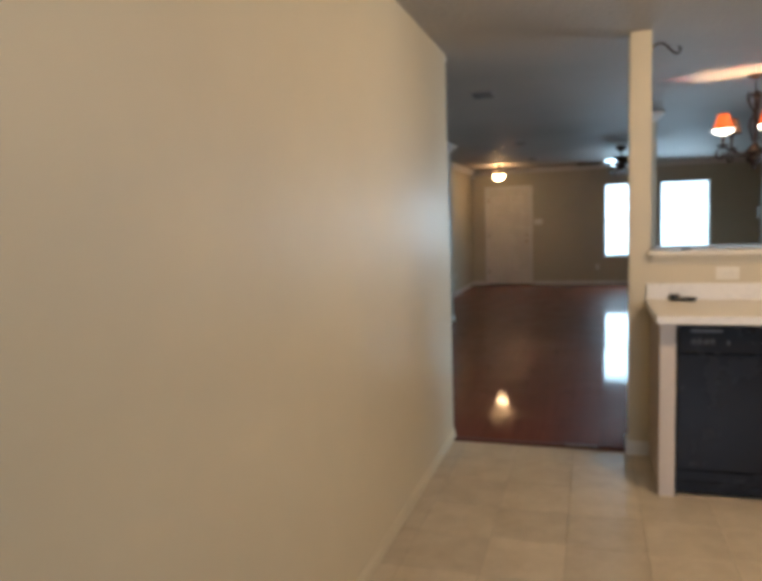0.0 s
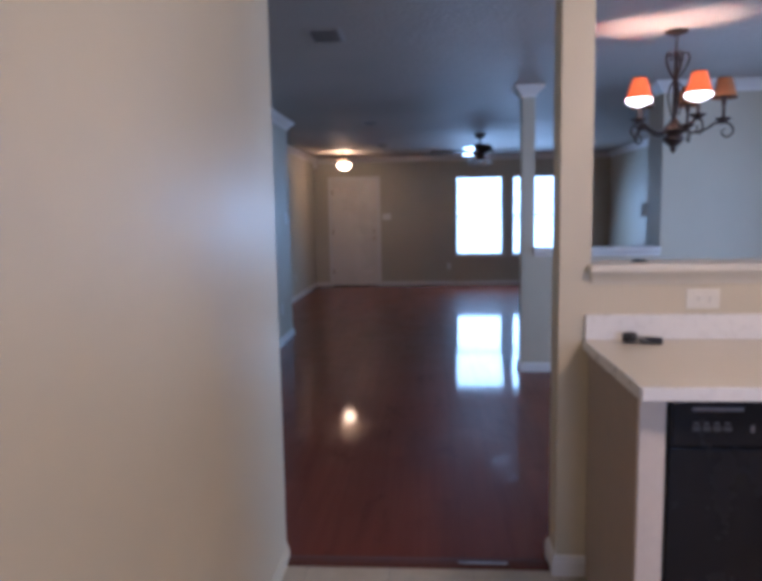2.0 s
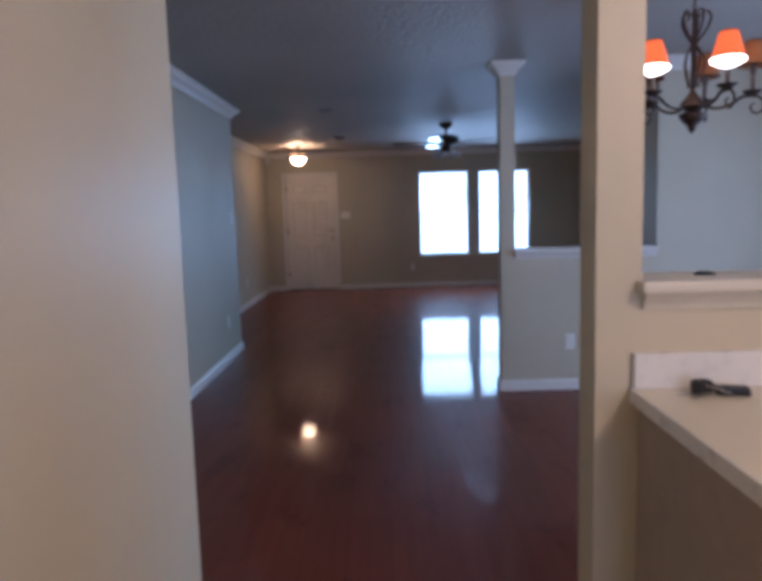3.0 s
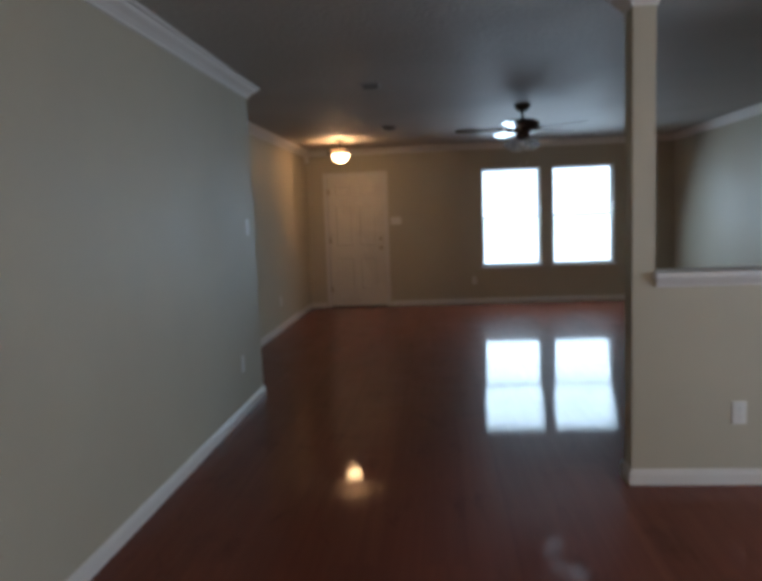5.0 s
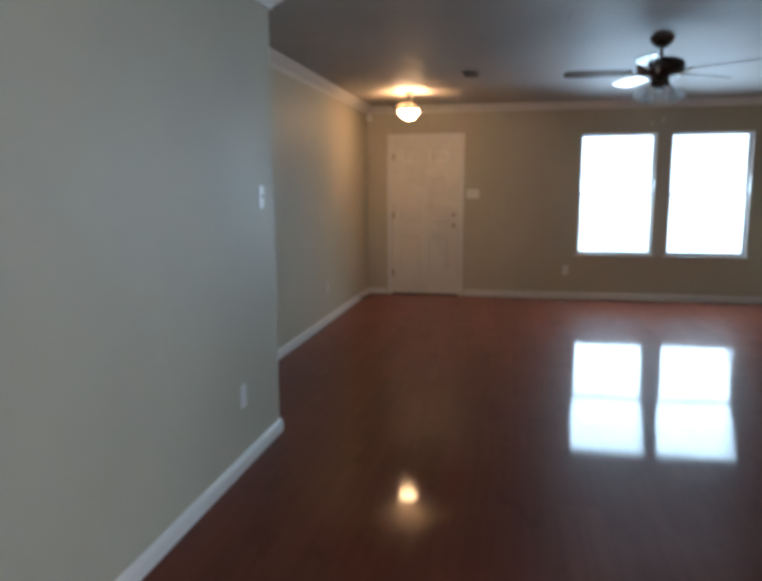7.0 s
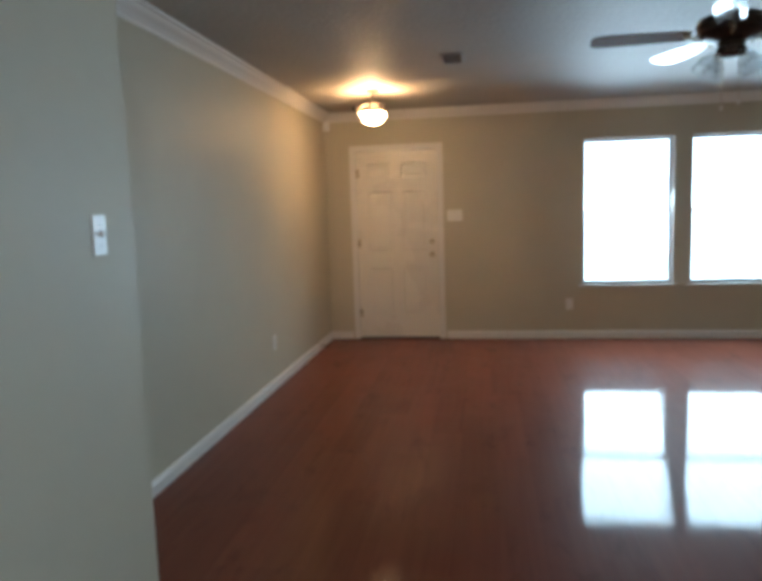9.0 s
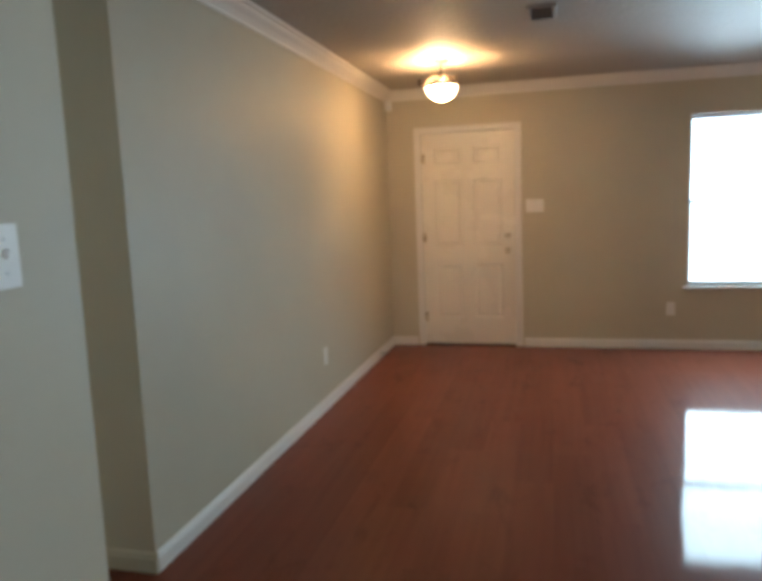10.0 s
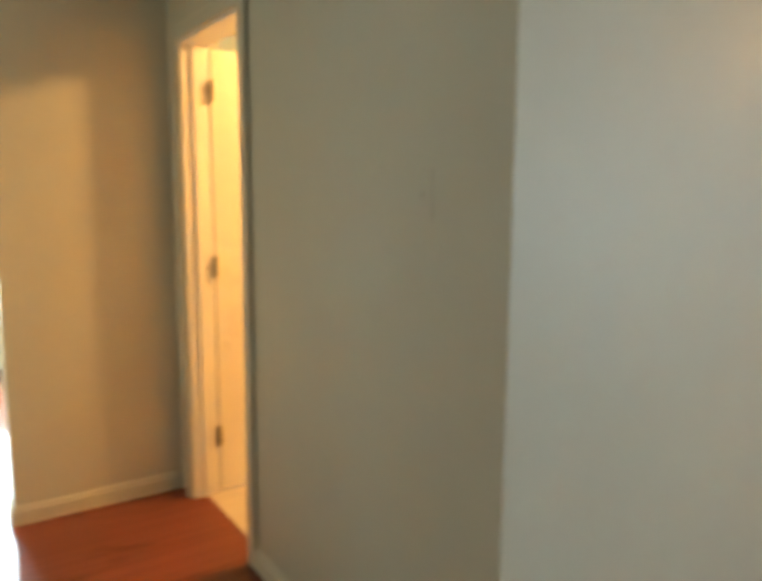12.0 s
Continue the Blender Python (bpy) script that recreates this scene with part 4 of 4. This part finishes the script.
# ---- mantel on the chimney breast ----
mantel = thing("mantel_shelf", (QE - 0.005, 7.64, 1.325), "greige stepped mantel shelf on the chimney breast", "mantel")
part("shelf_board", cuboid(-0.0, XR - QE - 0.02, 0.0, 0.21, 0.095, 0.128, bevel=0.005), WALL, mantel)
part("upper_step", cuboid(0.0, XR - QE - 0.02, 0.0, 0.165, 0.06, 0.095, bevel=0.004), WALL, mantel)
part("bed_mould", cuboid(0.0, XR - QE - 0.02, 0.0, 0.14, 0.03, 0.06, bevel=0.004), WALL, mantel)
part("lower_step", cuboid(0.0, XR - QE - 0.02, 0.0, 0.19, 0.0, 0.03, bevel=0.004), WALL, mantel)

# ---- glazing and lamps out of view ----
patio = thing("window_patio", (XR + 0.05, 4.65, 0), "white-framed patio door letting daylight into the dining room", "window", kind="structure")
for q in ((0, 0.06, 0, 0.06, 0, 2.05), (0, 0.06, 1.74, 1.80, 0, 2.05), (0, 0.06, 0.87, 0.93, 0.05, 2.0), (0, 0.06, 0.06, 1.74, 2.0, 2.05), (0, 0.06, 0.06, 1.74, 0.0, 0.05)):
    part("window_frame", cuboid(*q), VINYL, patio)
kwin = thing("window_kitchen", (0.8, YB - 0.10, 0.95), "white-framed kitchen window", "window", kind="structure")
for q in ((0, 0.05, 0, 0.05, 0, 1.1), (1.55, 1.60, 0, 0.05, 0, 1.1), (0.05, 1.55, 0, 0.05, 0, 0.05), (0.05, 1.55, 0, 0.05, 1.05, 1.1)):
    part("window_frame", cuboid(*q), VINYL, kwin)
GLARE = glow("bright_overcast", (0.58, 0.84, 1.0), 2.0)
back = tagged(part("backdrop", cuboid(-3.0, 5.0, YF + 0.62, YF + 0.64, -0.05, 3.2), GLARE), "glaring white daylight outside the front windows", "backdrop", kind="structure")
back2 = tagged(part("backdrop_side", cuboid(XR + 0.9, XR + 0.92, 3.5, 7.6, -0.05, 3.2), GLARE), "glaring daylight outside the patio door", "backdrop", kind="structure")


# ---- floors ----
def slab_piece(w, l, t, ch):
    """A floor piece with a chamfered top, its corner at the origin and its top at z = 0."""
    bm = bmesh.new()
    lo = [bm.verts.new(c) for c in ((0, 0, -t), (w, 0, -t), (w, l, -t), (0, l, -t))]
    md = [bm.verts.new(c) for c in ((0, 0, -ch), (w, 0, -ch), (w, l, -ch), (0, l, -ch))]
    hi = [bm.verts.new(c) for c in ((ch, ch, 0), (w - ch, ch, 0), (w - ch, l - ch, 0), (ch, l - ch, 0))]
    for i in range(4):
        j = (i + 1) % 4
        bm.faces.new((lo[i], lo[j], md[j], md[i]))
        bm.faces.new((md[i], md[j], hi[j], hi[i]))
    bm.faces.new(hi)
    return bm


def piece_mesh(name, w, l, t, ch, mat):
    me = bpy.data.meshes.new(name)
    bm = slab_piece(w, l, t, ch)
    bm.to_mesh(me)
    bm.free()
    me.materials.append(mat)
    return me


def lay(name, me, x, y, z, parent):
    ob = new(name, me)
    ob.location = (x, y, z)
    ob.parent = parent
    return ob


floor = tagged(part("floor", cuboid(-7.2, XR + 0.05, YK - 0.02, YF + 0.1, -0.06, -0.010), SUB), "glossy dark cherry laminate plank floor", "floor", kind="structure")
PW, PL = 0.192, 1.29
stock = {}
rng = random.Random(7)
rest = bmesh.new()
col = 0
x = XG - 0.001
planks = []
while x < XR - 0.02:
    w = min(PW, XR - x)
    y = YK + 0.03 if x > XL - 0.1 else YL
    first = True
    while y < YF - 0.01:
        l = PL * rng.choice((0.3, 0.45, 0.6, 0.75, 0.9)) if first else PL
        first = False
        l = min(l, YF - y)
        planks.append((x, y, w, l))
        y += l
    x += PW
x = XE - 0.002
while x < XG - 0.01:
    w = min(PW, XG - x)
    planks.append((x, YL, w, YG - YL + (0.06 if HD[0] < x + w and x < HD[1] else 0)))
    x += PW
for x, y, w, l in planks:
    if x > 2.3:
        piece = slab_piece(w - 0.0004, l - 0.0004, 0.009, 0.00005)
        bmesh.ops.translate(piece, verts=piece.verts, vec=(x, y, 0))
        tmp = bpy.data.meshes.new("tmp")
        piece.to_mesh(tmp)
        piece.free()
        rest.from_mesh(tmp)
        bpy.data.meshes.remove(tmp)
        continue
    key = (round(w, 3), round(l, 3))
    if key not in stock:
        stock[key] = piece_mesh("plank", w - 0.0004, l - 0.0004, 0.009, 0.00005, LAM)
    lay("plank", stock[key], x, y, 0, floor)
tagged(part("plank_rest", rest, LAM, floor), kind="stuff")
tagged(part("floor_past_hall", cuboid(-7.2, XE - 0.002, 7.4, 11.0, -0.010, 0.0), LAM), "dark laminate floor of the room past the hall", "floor", kind="structure")

kfloor = tagged(part("floor_kitchen", cuboid(XK - 0.02, XR + 0.05, YB, YK - 0.02, -0.06, -0.004), GROUT), "beige ceramic tile kitchen floor", "floor", kind="structure")
TS = 0.33
tile_me = piece_mesh("tile", TS - 0.004, TS - 0.004, 0.010, 0.0015, TILE)
i0 = math.ceil((XK - 0.21) / TS) - 1
edge_stock = {}
for i in range(i0, 12):
    for j in range(-20, 3):
        xa, xb = max(0.21 + TS * i, XK), min(0.21 + TS * (i + 1), XR)
        ya, yb = max(3.30 + TS * j, YB), min(3.30 + TS * (j + 1), YK - 0.045)
        if xb - xa < 0.03 or yb - ya < 0.03:
            continue
        if xb - xa > TS - 0.001 and yb - ya > TS - 0.001:
            lay("tile", tile_me, xa + 0.002, ya + 0.002, 0, kfloor)
        else:
            key = (round(xb - xa, 3), round(yb - ya, 3))
            if key not in edge_stock:
                edge_stock[key] = piece_mesh("tile", key[0] - 0.004, key[1] - 0.004, 0.010, 0.0015, TILE)
            lay("tile", edge_stock[key], xa + 0.002, ya + 0.002, 0, kfloor)
bfloor = tagged(part("floor_bath", cuboid(-5.1, XG - 0.12, YG + 0.06, 12.4, -0.009, 0.004), TILE), "pale tile floor of the room off the hall", "floor", kind="structure")
